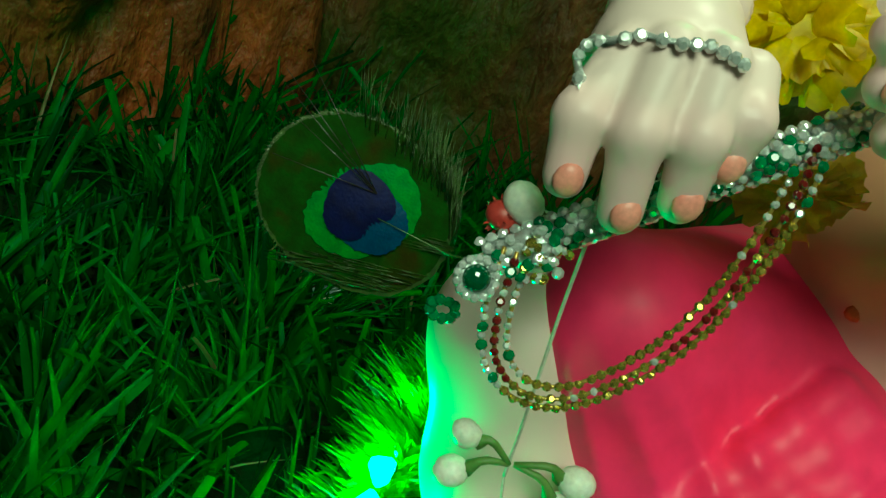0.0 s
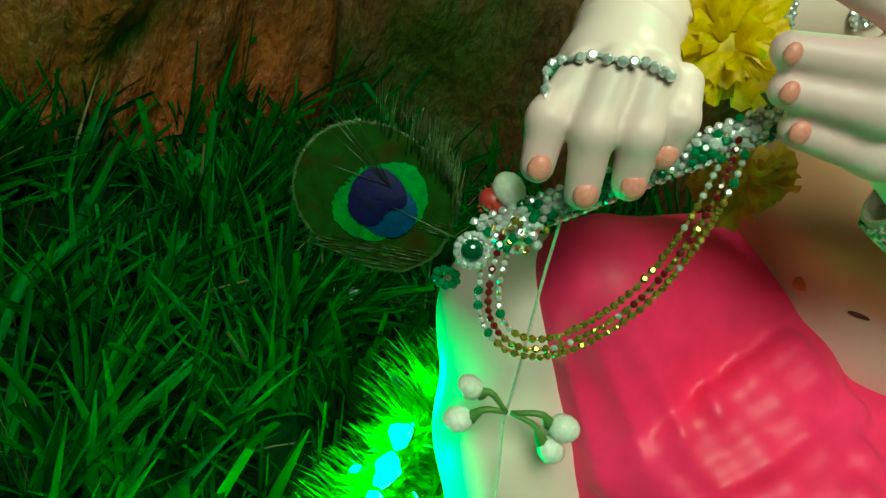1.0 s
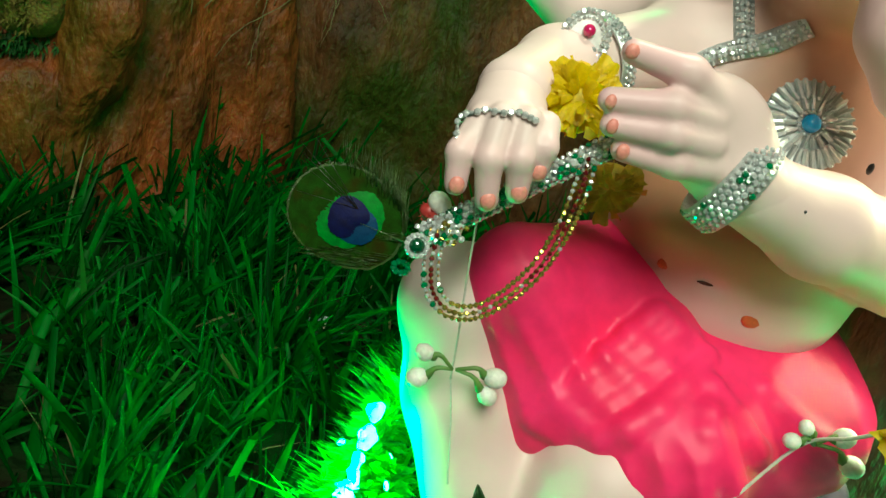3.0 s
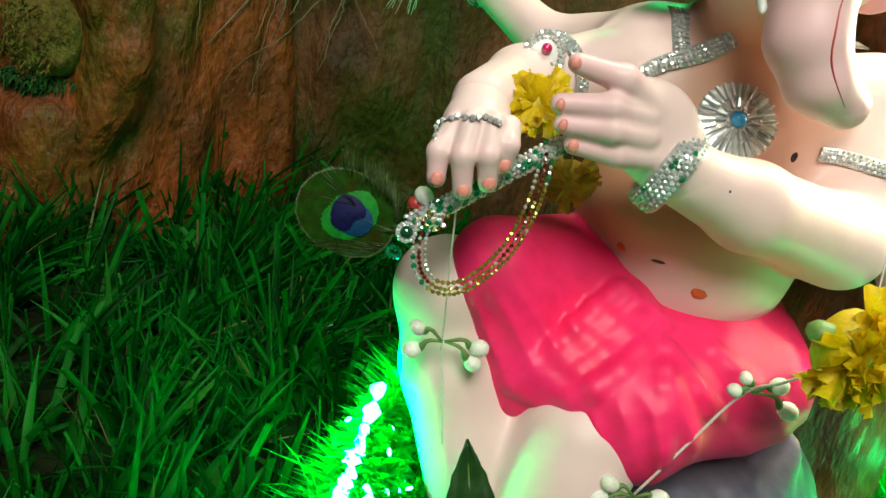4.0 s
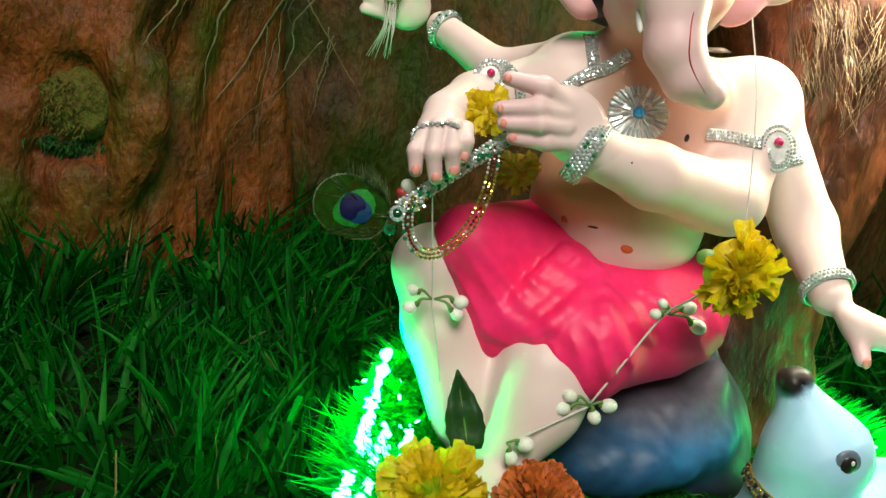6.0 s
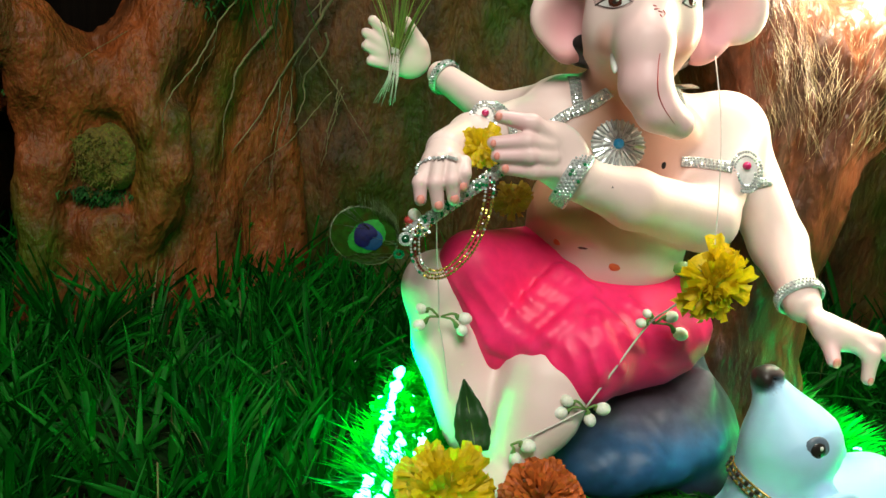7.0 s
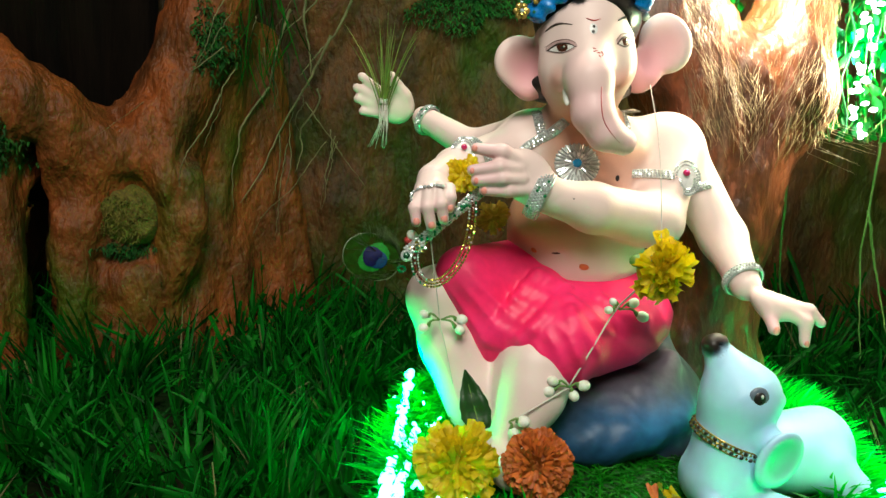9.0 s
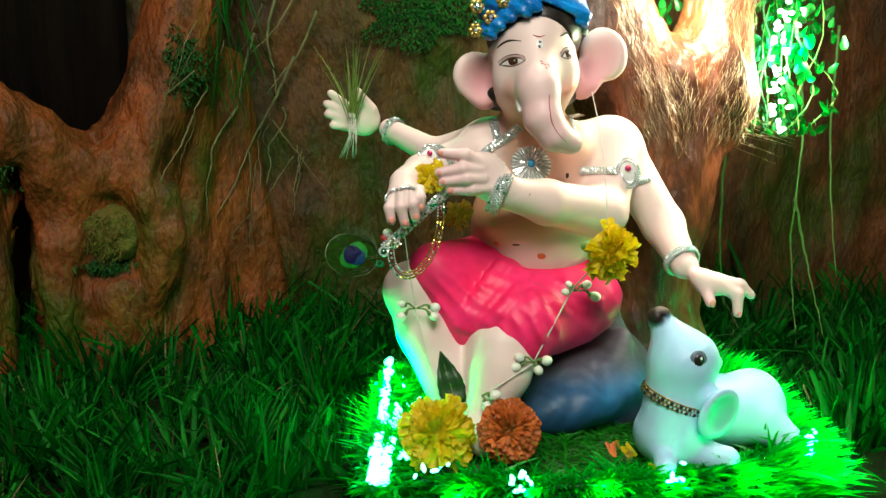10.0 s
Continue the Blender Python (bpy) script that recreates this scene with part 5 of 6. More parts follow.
# ---------------------------------------------------------------- bangles, armbands, necklace
strap("thin_bracelet", "thin silver rhinestone bracelet across the flute-holding wrist", "bracelet", [(-0.0118, 0.2268), (-0.0105, 0.2315), (-0.0062, 0.2352), (0.0, 0.2370), (0.0045, 0.2374), (0.0085, 0.2366)],
      0.0016, 1, grip, after=0.1, other=0.159)
band("wide_bangle", "wide silver bangle set with rows of rhinestones", "bangle", (0.0705, 0.1600, 0.2318), (0.88, -0.26, -0.40), 0.0142, 0.0100, 5, 1.0, STONE, greens=0.06)
band("silver_bangle", "silver rhinestone bangle on the raised wrist", "bangle", (0.0105, 0.3225, 0.2775), (-0.62, 0.62, 0.36), 0.0108, 0.0060, 3, greens=0.10)
band("lower_bangle", "silver bangle patterned with rhinestones on the lowered wrist", "bangle", (0.2218, 0.1850, 0.1745), (0.12, -0.80, -0.55), 0.0125, 0.0065, 3)
band("armband_ring", "silver rhinestone strap round the upper arm", "armband", (0.036, 0.2205, 0.2486), (-0.056, -0.034, -0.018), 0.0162, 0.0055, 3)


def medallion(at, turn, ruby, label, size):
    """A drop-shaped rhinestone plaque with a ruby."""
    ob = thing("medallion", label, "medallion", group="armband medallions", at=at)
    m = FACING.to_track_quat("Z", "Y").to_matrix().to_4x4() @ Matrix.Rotation(turn, 4, "Z") @ Matrix.Scale(size, 4)
    b = Build()
    b.ball((0, 0, -0.0004), (0.0070, 0.0092, 0.0012), 24)
    o = part("plaque", b, WHITE, ob)
    o.matrix_basis = m
    for ring, count, mesh in ((1.0, int(28 * size), STONE), (0.80, int(24 * size), STONE_S)):
        for k in range(count):
            a = 2 * math.pi * k / count
            p = m.to_3x3() @ Vector((0.0068 * ring * math.cos(a), 0.0090 * ring * math.sin(a) - 0.001 * (1 - ring), 0.0006))
            stone(mesh, p, FACING, ob)
    for k in range(12):
        a = math.pi + math.pi * k / 11
        stone(STONE, m.to_3x3() @ Vector((0.0038 * math.cos(a), 0.0052 * math.sin(a) - 0.001, 0.0010)), FACING, ob)
    b = Build()
    b.ball((0, 0, 0), (0.0019, 0.0019, 0.0016), 16)
    o = part("ruby", b, RUBY, ob, "round magenta red stone")
    o.matrix_basis = Matrix.Translation(m.to_3x3() @ Vector((0, ruby, 0.0016))) @ m
    return ob


medallion((0.0260, 0.2050, 0.2560), -0.25, 0.003, "drop-shaped rhinestone plaque with a ruby on the armband", 1.12)
medallion((0.1790, body.near(0.179, 0.243, 0.183) - 0.002, 0.2430), 0.1, 0.0025, "rhinestone plaque with a ruby on the outer armband", 1.3)
strap("armband_strap", "silver rhinestone strap crossing the upper arm", "armband", [(0.143, 0.2445), (0.156, 0.2452), (0.170, 0.2450)], 0.0058, 4, body)
strap("armband_tail", "end of the silver armband behind the plaque", "armband", [(0.186, 0.2345), (0.196, 0.2350), (0.206, 0.2380)], 0.0050, 3, body)
strap("necklace_drop", "silver rhinestone necklace strand lying down the chest", "necklace", [(0.0815, 0.286), (0.0818, 0.276), (0.0840, 0.266)], 0.0062, 4, body)
strap("necklace_cross", "silver rhinestone necklace strand crossing the chest", "necklace", [(0.0650, 0.2535), (0.0760, 0.2625), (0.0870, 0.2695), (0.0965, 0.2790)], 0.0062, 4, body)
strap("necklace_tail", "silver necklace strand rising to the shoulder", "necklace", [(0.137, 0.270), (0.141, 0.279), (0.144, 0.288)], 0.0045, 3, body)

brooch = thing("sunburst_brooch", "round sunburst brooch of clear baguettes round a blue stone", "brooch", at=(0.1015, min(body.near(0.1015, 0.252, 0.183), 0.195) - 0.005, 0.2505))
BM = Vector((-0.12, -0.90, 0.42)).normalized().to_track_quat("Z", "Y").to_matrix().to_4x4()
b = Build()
b.ball((0, 0, -0.0008), (0.0150, 0.0150, 0.0012), 32)
o = part("backing", b, BASE, brooch)
o.matrix_basis = BM
long_bar, short_bar = bar_mesh("baguette", 0.0009, 0.0036, 0.0014, SILVER), bar_mesh("baguette", 0.0007, 0.0022, 0.0014, SILVER)
for k in range(30):
    a = 2 * math.pi * k / 30
    for mesh, r, z in ((long_bar, 0.0118, 0.0006), (short_bar, 0.0066, 0.0012)):
        if mesh is short_bar and k % 2:
            continue
        o = part("baguette", mesh, None, brooch)
        o.matrix_basis = BM @ Matrix.Rotation(a, 4, "Z") @ Matrix.Translation((r, 0, z)) @ Matrix.Rotation(0.12 + random.gauss(0, 0.10), 4, "Y") @ Matrix.Rotation(random.gauss(0, 0.25), 4, "X")
for k in range(16):
    a = 2 * math.pi * k / 16
    p = BM.to_3x3() @ Vector((0.0040 * math.cos(a), 0.0040 * math.sin(a), 0.0018))
    stone(STONE_S, p, BM.to_3x3() @ Vector((0, 0, 1)), brooch)
b = Build()
b.ball((0, 0, 0.0022), (0.0031, 0.0031, 0.0026), 20)
o = part("blue_stone", b, TURQ, brooch, "polished bright blue stone")
o.matrix_basis = BM


# ---------------------------------------------------------------- turban and its brooch
turban = Solid([
    egg((0.110, 0.222, 0.368), (0.043, 0.042, 0.026), 0.012),
    cone((0.072, 0.196, 0.349), (0.096, 0.181, 0.362), 0.0085, 0.0075, 0.008),
    cone((0.096, 0.181, 0.362), (0.140, 0.190, 0.358), 0.0075, 0.0070, 0.008),
    egg((0.108, 0.206, 0.338), (0.0350, 0.0365, 0.040), 0.004, cut=True),
], 0.0015, lambda X, Y, Z: 0.0007 * np.sin((X * 0.45 + Z * 0.9 - Y * 0.3) * 620 + 2.2 * np.sin(X * 70)) + 0.0003 * np.sin((X * 0.3 + Z) * 1500 + 3 * np.sin(X * 60)))
tagged(solid_object("turban", [(turban, 0)], [BLUE]), "pleated bright blue satin turban on the statue's head", "turban")
b = Build()
for k in range(5):
    b.tube(smooth_path([(0.136 + 0.002 * k, 0.196, 0.361 - 0.003 * k), (0.146, 0.206 + 0.002 * k, 0.360), (0.150, 0.222, 0.366 + 0.003 * k), (0.147, 0.240, 0.380)], 12), 0.0030, 8)
tagged(part("white_scarf", b, WHITE), "twisted white and silver cloth tied beside the turban", "scarf")

crest = thing("flower_brooch", "gilt flower brooch with red and green beads on the turban", "brooch")
for cx, cz, m in ((0.0700, 0.3575, REDST), (0.0795, 0.3690, GOLDST), (0.0590, 0.3480, GOLDST), (0.0600, 0.3650, STONE_G)):
    yy = 0.188
    b = Build()
    for k in range(6):
        a = 2 * math.pi * k / 6
        b.ball((cx + 0.0034 * math.cos(a), yy, cz + 0.0034 * math.sin(a)), (0.0023, 0.0010, 0.0023), 8)
    part("flower", b, GOLD, crest)
    for k in range(6):
        a = 2 * math.pi * k / 6 + 0.5
        stone(m, (cx + 0.0022 * math.cos(a), yy - 0.0014, cz + 0.0022 * math.sin(a)), FACING, crest, "bead")
    stone(STONE_L, (cx, yy - 0.0018, cz), FACING, crest)
for k in range(22):
    stone(STONE_G, (random.uniform(0.055, 0.068), 0.189, random.uniform(0.343, 0.375)), FACING, crest, "bead")

# ---------------------------------------------------------------- flowers and garland
def petal_mesh(name, length, width, curl, material, teeth=3, seed=1):
    rng = random.Random(seed)
    b = Build()
    verts, faces = [], []
    nu, nv = 6, 4
    for j in range(nv + 1):
        t = j / nv
        for i in range(nu + 1):
            u = -1 + 2 * i / nu
            w = width * (0.25 + 0.75 * t ** 0.7) * 0.5
            x = u * w
            y = length * t * (1 - 0.10 * u * u * t) + (length * 0.10 * rng.uniform(-1, 1) if j == nv else 0)
            z = curl * length * t * t + 0.16 * width * t * math.sin(i * math.pi * teeth / nu + seed) * t
            verts.append((x, y, z))
    for j in range(nv):
        for i in range(nu):
            k = j * (nu + 1) + i
            faces.append((k, k + 1, k + nu + 2, k + nu + 1))
    b.add(verts, faces)
    return b.mesh(name, material)


def marigold(name, label, at, facing, radius, count, material, height=0.55, size=1.0, ragged=0.25, seed=3, spread=1.0, reach=0.60):
    """A flower head packed with ruffled petals."""
    ob = thing(name, label, "flower", at=at)
    rng = random.Random(seed)
    kinds = [petal_mesh("petal", 0.0095 * size, 0.0088 * size, 0.15, material, 3, 1), petal_mesh("petal", 0.0080 * size, 0.0074 * size, 0.35, material, 4, 2),
             petal_mesh("petal", 0.0070 * size, 0.0066 * size, 0.55, material, 3, 5)]
    turn = Vector(facing).normalized().to_track_quat("Z", "Y").to_matrix().to_4x4()
    b = Build()
    b.ball((0, 0, -radius * 0.25), (radius * 0.62, radius * 0.62, radius * 0.42), 16)
    o = part("heart", b, material, ob)
    o.matrix_basis = turn
    for k in range(count):
        t = (k + 0.5) / count
        polar = math.acos(1 - t * (0.95 + 0.25 * spread))
        a = k * 2.399963 + rng.uniform(-0.3, 0.3)
        r = radius * (1 - ragged * rng.random())
        d = Vector((math.sin(polar) * math.cos(a), math.sin(polar) * math.sin(a), math.cos(polar) * height))
        root = d * r * (1.05 - reach)
        way = Vector((d.x + rng.gauss(0, ragged * 0.7), d.y + rng.gauss(0, ragged * 0.7), d.z * 0.9 + 0.1 + rng.gauss(0, ragged * 0.5))).normalized()
        side = Vector((-math.sin(a), math.cos(a), rng.uniform(-0.4, 0.4) * (1 + 3 * ragged))).normalized()
        nrm = side.cross(way).normalized()
        side = way.cross(nrm)
        m = Matrix((side, way, nrm)).transposed().to_4x4()
        o = part("petal", kinds[k % 3], None, ob)
        s = r * reach / (0.0085 * size)
        o.matrix_basis = turn @ Matrix.Translation(root) @ m @ Matrix.Rotation(rng.uniform(-0.5, 0.5), 4, "Y") @ Matrix.Diagonal((s, s, s, 1))
    return ob


marigold("orange_marigold", "full rust-orange marigold head lying on the turf", (0.0665, 0.112, 0.0725), (-0.25, -0.93, 0.22), 0.0212, 240, RUSTY, 0.5, 0.75, 0.10, 4, 0.9, 0.36)
marigold("yellow_marigold", "ragged bright yellow marigold standing on the turf", (0.0175, 0.115, 0.0720), (-0.12, -0.95, 0.15), 0.0265, 190, YELLOW, 0.55, 0.8, 0.34, 8, 1.0, 0.42)
marigold("hanging_marigold", "yellow marigold hanging on the garland thread", (0.1420, 0.128, 0.1905), (0.55, -0.75, -0.15), 0.0225, 110, YELLOW, 0.75, 0.95, 0.36, 12, 1.1, 0.55)
marigold("tucked_flower", "yellow flower tucked between the statue's fingers", (0.0225, 0.172, 0.2420), (-0.2, -0.9, 0.4), 0.0135, 60, YELLOW, 0.6, 1.0, 0.3, 15, 1.0)
marigold("faded_flower", "faded brownish yellow flower hanging behind the flute", (0.0460, 0.190, 0.2140), (0.0, -0.9, -0.4), 0.0125, 40, PALEYEL, 0.5, 1.1, 0.4, 18, 1.0)
b = Build()
b.ball((0.1265, 0.128, 0.1955), (0.0060, 0.0055, 0.0042), 10)
for k in range(7):
    a = 0.9 * k
    b.blade((0.128, 0.127, 0.1955), (0.7, math.cos(a) * 0.7 - 0.2, math.sin(a) * 0.7), 0.011, 0.004, (0, 0, -0.1), 4)
tagged(part("flower_calyx", b, STEM), "green calyx at the back of the hanging marigold", "calyx")

b = Build()
LT, LB = Vector((0.0250, 0.149, 0.1205)), Vector((0.0345, 0.137, 0.0850))
verts, faces = [], []
ld = (LT - LB).normalized()
ls = ld.cross(Vector((0, -1, 0.1))).normalized()
ln = ls.cross(ld)
for j in range(13):
    t = j / 12
    w = 0.0100 * math.sin(math.pi * min(1, 0.16 + 0.84 * t) ** 0.85) * (1 - 0.2 * t) + 0.0001
    for i in range(5):
        u = -1 + i / 2
        verts.append(LB.lerp(LT, t) + ls * u * w * (1 + 0.05 * math.sin(j * 2.6)) + ln * (abs(u) * 0.0022 + 0.0005 * math.sin(j * 1.4 + u)))
for j in range(12):
    for i in range(4):
        faces.append((j * 5 + i, j * 5 + i + 1, j * 5 + i + 6, j * 5 + i + 5))
b.add(verts, faces)
leaf = tagged(part("pointed_leaf", b, LEAF), "dark green pointed leaf standing against the statue's legs", "leaf")
s = leaf.modifiers.new("thickness", "SOLIDIFY")
s.thickness = 0.0005
b = Build()
b.tube([LB.lerp(LT, k / 8) - ln * 0.0001 for k in range(9)], [0.0006 - 0.00005 * k for k in range(9)], 5)
part("midrib", b, STEM, leaf)
b = Build()
for k, (a, L) in enumerate(((0.2, 0.030), (-0.5, 0.026), (2.6, 0.022))):
    b.blade((0.030, 0.108, 0.0475), (math.cos(a), -0.5, 0.12), L, 0.015, (0, 0, -0.12), 6, 0, (0.2, 0.6, 0.5))
tagged(part("flat_leaf", b, LEAF), "dark green leaves lying under the yellow marigold", "leaf")

garland = thing("garland", "white thread garland with clusters of round white buds", "garland")


def cord(pts, r=0.00035, n=24):
    b = Build()
    b.tube(smooth_path(pts, n), r, 6)
    return part("thread", b, THREAD, garland)


cord([(0.1470, 0.186, 0.3040), (0.1455, 0.160, 0.270), (0.1425, 0.140, 0.235), (0.1400, 0.128, 0.2080)])
cord([(0.1320, 0.128, 0.1830), (0.1250, 0.136, 0.1720), (0.1205, 0.150, 0.1585), (0.1070, 0.150, 0.1335), (0.0935, 0.149, 0.1095)], 0.0006)
cord([(0.0935, 0.1475, 0.1095), (0.0740, 0.1430, 0.0995), (0.0550, 0.1400, 0.0895)], 0.0006)
cord([(0.0020, 0.1590, 0.2020), (0.0045, 0.163, 0.185), (0.0085, 0.168, 0.160), (0.0105, 0.170, 0.1440)])
cord([(0.0105, 0.170, 0.1440), (0.0150, 0.171, 0.1280), (0.0200, 0.168, 0.1050)], 0.0003)


def bud(at, r, away):
    b = Build()
    d = (Vector(at) - Vector(away)).normalized()
    q = d.to_track_quat("Z", "Y").to_matrix()
    r *= 1.2
    b.ball(at, (r * 0.92, r * 0.92, r * 1.06), 14, 0, q)
    o = part("bud", b, BUD, garland)
    b = Build()
    b.tube(smooth_path([away, Vector(away).lerp(Vector(at), 0.5) + Vector((0, -0.0008, 0.0026)), Vector(at) - d * r * 0.9], 6), [0.0006, 0.0007, 0.0008, 0.0009, 0.0013, 0.0018], 6)
    part("stalk", b, STEM, o)
    return o


for at, r, away in (((-0.0005, 0.169, 0.1423), 0.0031, (0.010, 0.169, 0.1480)), ((-0.0003, 0.170, 0.1514), 0.0027, (0.010, 0.169, 0.1480)),
                    ((0.0245, 0.169, 0.1482), 0.0032, (0.011, 0.169, 0.1482)), ((0.0235, 0.168, 0.1418), 0.0029, (0.011, 0.169, 0.1482)),
                    ((0.1387, 0.148, 0.1560), 0.0033, (0.1245, 0.149, 0.1605)), ((0.1325, 0.149, 0.1648), 0.0030, (0.1245, 0.149, 0.1605)),
                    ((0.1165, 0.149, 0.1600), 0.0024, (0.1240, 0.149, 0.1600)), ((0.1190, 0.149, 0.1655), 0.0022, (0.1240, 0.149, 0.1600)),
                    ((0.0793, 0.147, 0.1067), 0.0034, (0.0930, 0.147, 0.1095)), ((0.0820, 0.147, 0.1136), 0.0031, (0.0930, 0.147, 0.1095)),
                    ((0.0960, 0.146, 0.1040), 0.0031, (0.0930, 0.147, 0.1095)), ((0.1025, 0.147, 0.1105), 0.0034, (0.0930, 0.147, 0.1095)),
                    ((0.0625, 0.139, 0.0895), 0.0035, (0.0530, 0.139, 0.0895)), ((0.0560, 0.137, 0.0825), 0.0031, (0.0530, 0.139, 0.0895)),
                    ((-0.0098, 0.1600, 0.2045), 0.0030, (-0.0040, 0.161, 0.1990)), ((-0.0055, 0.1605, 0.2005), 0.0030, (-0.0040, 0.161, 0.1960))):
    bud(at, r, away)

# bunch of grass held up in the raised palm
bunch = thing("grass_bunch", "small bunch of fresh grass tied with thread in the palm", "grass bunch")
tie = Vector((-0.0255, 0.3225, 0.2915))
b, rootsb = Build(), Build()
for k in range(46):
    a = random.gauss(0, 0.13)
    L = random.uniform(0.045, 0.088)
    b.blade(tie + Vector((random.gauss(0, 0.0012), random.gauss(0, 0.0012), -0.008)), (a + 0.09, random.gauss(0, 0.12), 1), L, 0.0011,
            (a * 0.7, random.gauss(0, 0.06), -0.05), 6)
for k in range(16):
    a = random.gauss(0, 0.12)
    p = tie + Vector((random.gauss(0, 0.001), random.gauss(0, 0.001), 0))
    L = random.uniform(0.02, 0.042)
    rootsb.tube([p, p + Vector((a * 0.5 * L, -0.002, -0.5 * L)), p + Vector((a * L * 1.4 - 0.1 * L, -0.002, -L))], [0.0005, 0.0004, 0.0002], 4)
tagged(part("grass_tuft", b, mat("fresh_grass", (0.20, 0.34, 0.05), (0.34, 0.42, 0.09), 80, 0.5, island=0.5, bump=0.1, trans=0.2), bunch, "fresh light green blades"), kind="stuff")
tagged(part("root_tuft", rootsb, THREAD, bunch, "pale stringy roots"), kind="stuff")
b = Build()
for k in range(5):
    b.tube([tie + Vector((0.0030 * math.cos(2 * math.pi * i / 12), 0.0030 * math.sin(2 * math.pi * i / 12), 0.0008 * k - 0.002 + 0.0006 * math.sin(i))) for i in range(13)], 0.0005, 5)
part("tie", b, THREAD, bunch)

# calf's collar
collar = thing("bead_collar", "gilt collar with two rows of dark beads round the calf's neck", "collar", at=(0.1822, 0.1068, 0.0905))
ax = Vector((0.34, -0.10, 0.93)).normalized()
sx = ax.cross(Vector((0, 1, 0))).normalized()
sy = ax.cross(sx)
darkb = gem_mesh("bead", 0.0014, 0.0012, BLACK)
b = Build()
for w in (-0.0026, 0.0, 0.0026):
    b.tube([sx * math.cos(2 * math.pi * i / 40) * 0.0218 + sy * math.sin(2 * math.pi * i / 40) * 0.0212 + ax * w for i in range(41)], 0.0006, 5)
part("chain", b, GOLD, collar)
for w in (-0.0014, 0.0016):
    for i in range(44):
        a = 2 * math.pi * (i + 0.5 * (w > 0)) / 44
        d = sx * math.cos(a) + sy * math.sin(a)
        p = sx * math.cos(a) * 0.0228 + sy * math.sin(a) * 0.0221 + ax * w
        stone(darkb if i % 2 else GOLDST, p, d, collar, "bead")

# loose petals on the turf
for k, (x, y, z, m) in enumerate(((0.136, 0.096, 0.0555, RUSTY), (0.143, 0.093, 0.0575, PALEYEL), (0.150, 0.092, 0.0570, YELLOW), (0.147, 0.089, 0.0600, PALEYEL),
                                  (0.156, 0.087, 0.0530, YELLOW), (0.158, 0.082, 0.0520, GARNET), (0.140, 0.080, 0.0510, RUSTY))):
    o = part("loose_petal", petal_mesh("loose_petal", 0.011 if k < 5 else 0.006, 0.008 if k < 5 else 0.005, 0.3, m, 3, k), None)
    o.matrix_basis = pose(x, y, z, 20 + 15 * k, 25 * k, 70 * k)
    tagged(o, "fallen curled flower petal lying on the turf", "petal", "fallen petals")

# ---------------------------------------------------------------- stump lights, leaves, straw
plant = thing("leaf_cluster", "cluster of small round green leaves lit by bulbs beside the stump", "plant")
lm = Build()
verts, faces = [(0, 0, 0.0012)], []
for i in range(10):
    a = 2 * math.pi * i / 10
    verts.append((0.0056 * math.cos(a) * (1 - 0.25 * math.sin(a)), 0.0078 * math.sin(a) + 0.0035 * max(0, math.sin(a)) ** 4, -0.0008 * (i % 2) - 0.0012 * abs(math.cos(a))))
faces = [(0, 1 + i, 1 + (i + 1) % 10) for i in range(10)]
lm.add(verts, faces)
LG = mat("small_leaf", (0.004, 0.16, 0.012), (0.010, 0.26, 0.02), 60, 0.35, bump=0.2, objrand=0.5, trans=0.4)
lm = lm.mesh("leaf", LG)
rng = random.Random(21)
for k in range(330):
    if k < 290:
        x, z, y = 0.366 + max(-0.03, min(0.045, rng.gauss(0, 0.020))), rng.uniform(0.272, 0.40), rng.uniform(0.272, 0.32)
    else:
        x, z, y = rng.gauss(0.262, 0.018), rng.uniform(0.365, 0.43), rng.uniform(0.29, 0.33)
    o = part("leaf", lm, None, plant)
    sc = rng.uniform(0.40, 0.85)
    o.matrix_basis = pose(x, y, z, rng.uniform(40, 130), rng.uniform(-50, 50), rng.uniform(0, 360)) @ Matrix.Diagonal((sc, sc, sc, 1))
vines = Build()
for k in range(8):
    x = rng.uniform(0.345, 0.395)
    vines.tube(smooth_path([(x, 0.29, 0.42), (x + rng.gauss(0, 0.01), 0.29, 0.36), (x + rng.gauss(0, 0.015), 0.29, 0.31), (x + rng.gauss(0, 0.015), 0.285, 0.27)], 10), 0.0007, 5)
part("stem", vines, STEM, plant)
hot = thing("lamp_string", "bright white bulbs strung up the side of the stump", "string lights")
b = Build()
b.tube([(0.333 + 0.004 * math.sin(k), 0.268, 0.270 + 0.01 * k) for k in range(18)], 0.0009, 5)
part("wire", b, CABLE, hot)
wb = Build()
wb.ball((0, 0, 0), (0.0018, 0.0018, 0.0034), 8)
wb = wb.mesh("bulb", LEDW)
for k in range(44):
    o = part("bulb", wb, None, hot)
    o.matrix_basis = pose(0.337 + abs(rng.gauss(0, 0.012)), 0.266 + rng.gauss(0, 0.004), 0.276 + 0.0028 * k + rng.gauss(0, 0.003), rng.uniform(0, 180), rng.uniform(0, 180), 0)

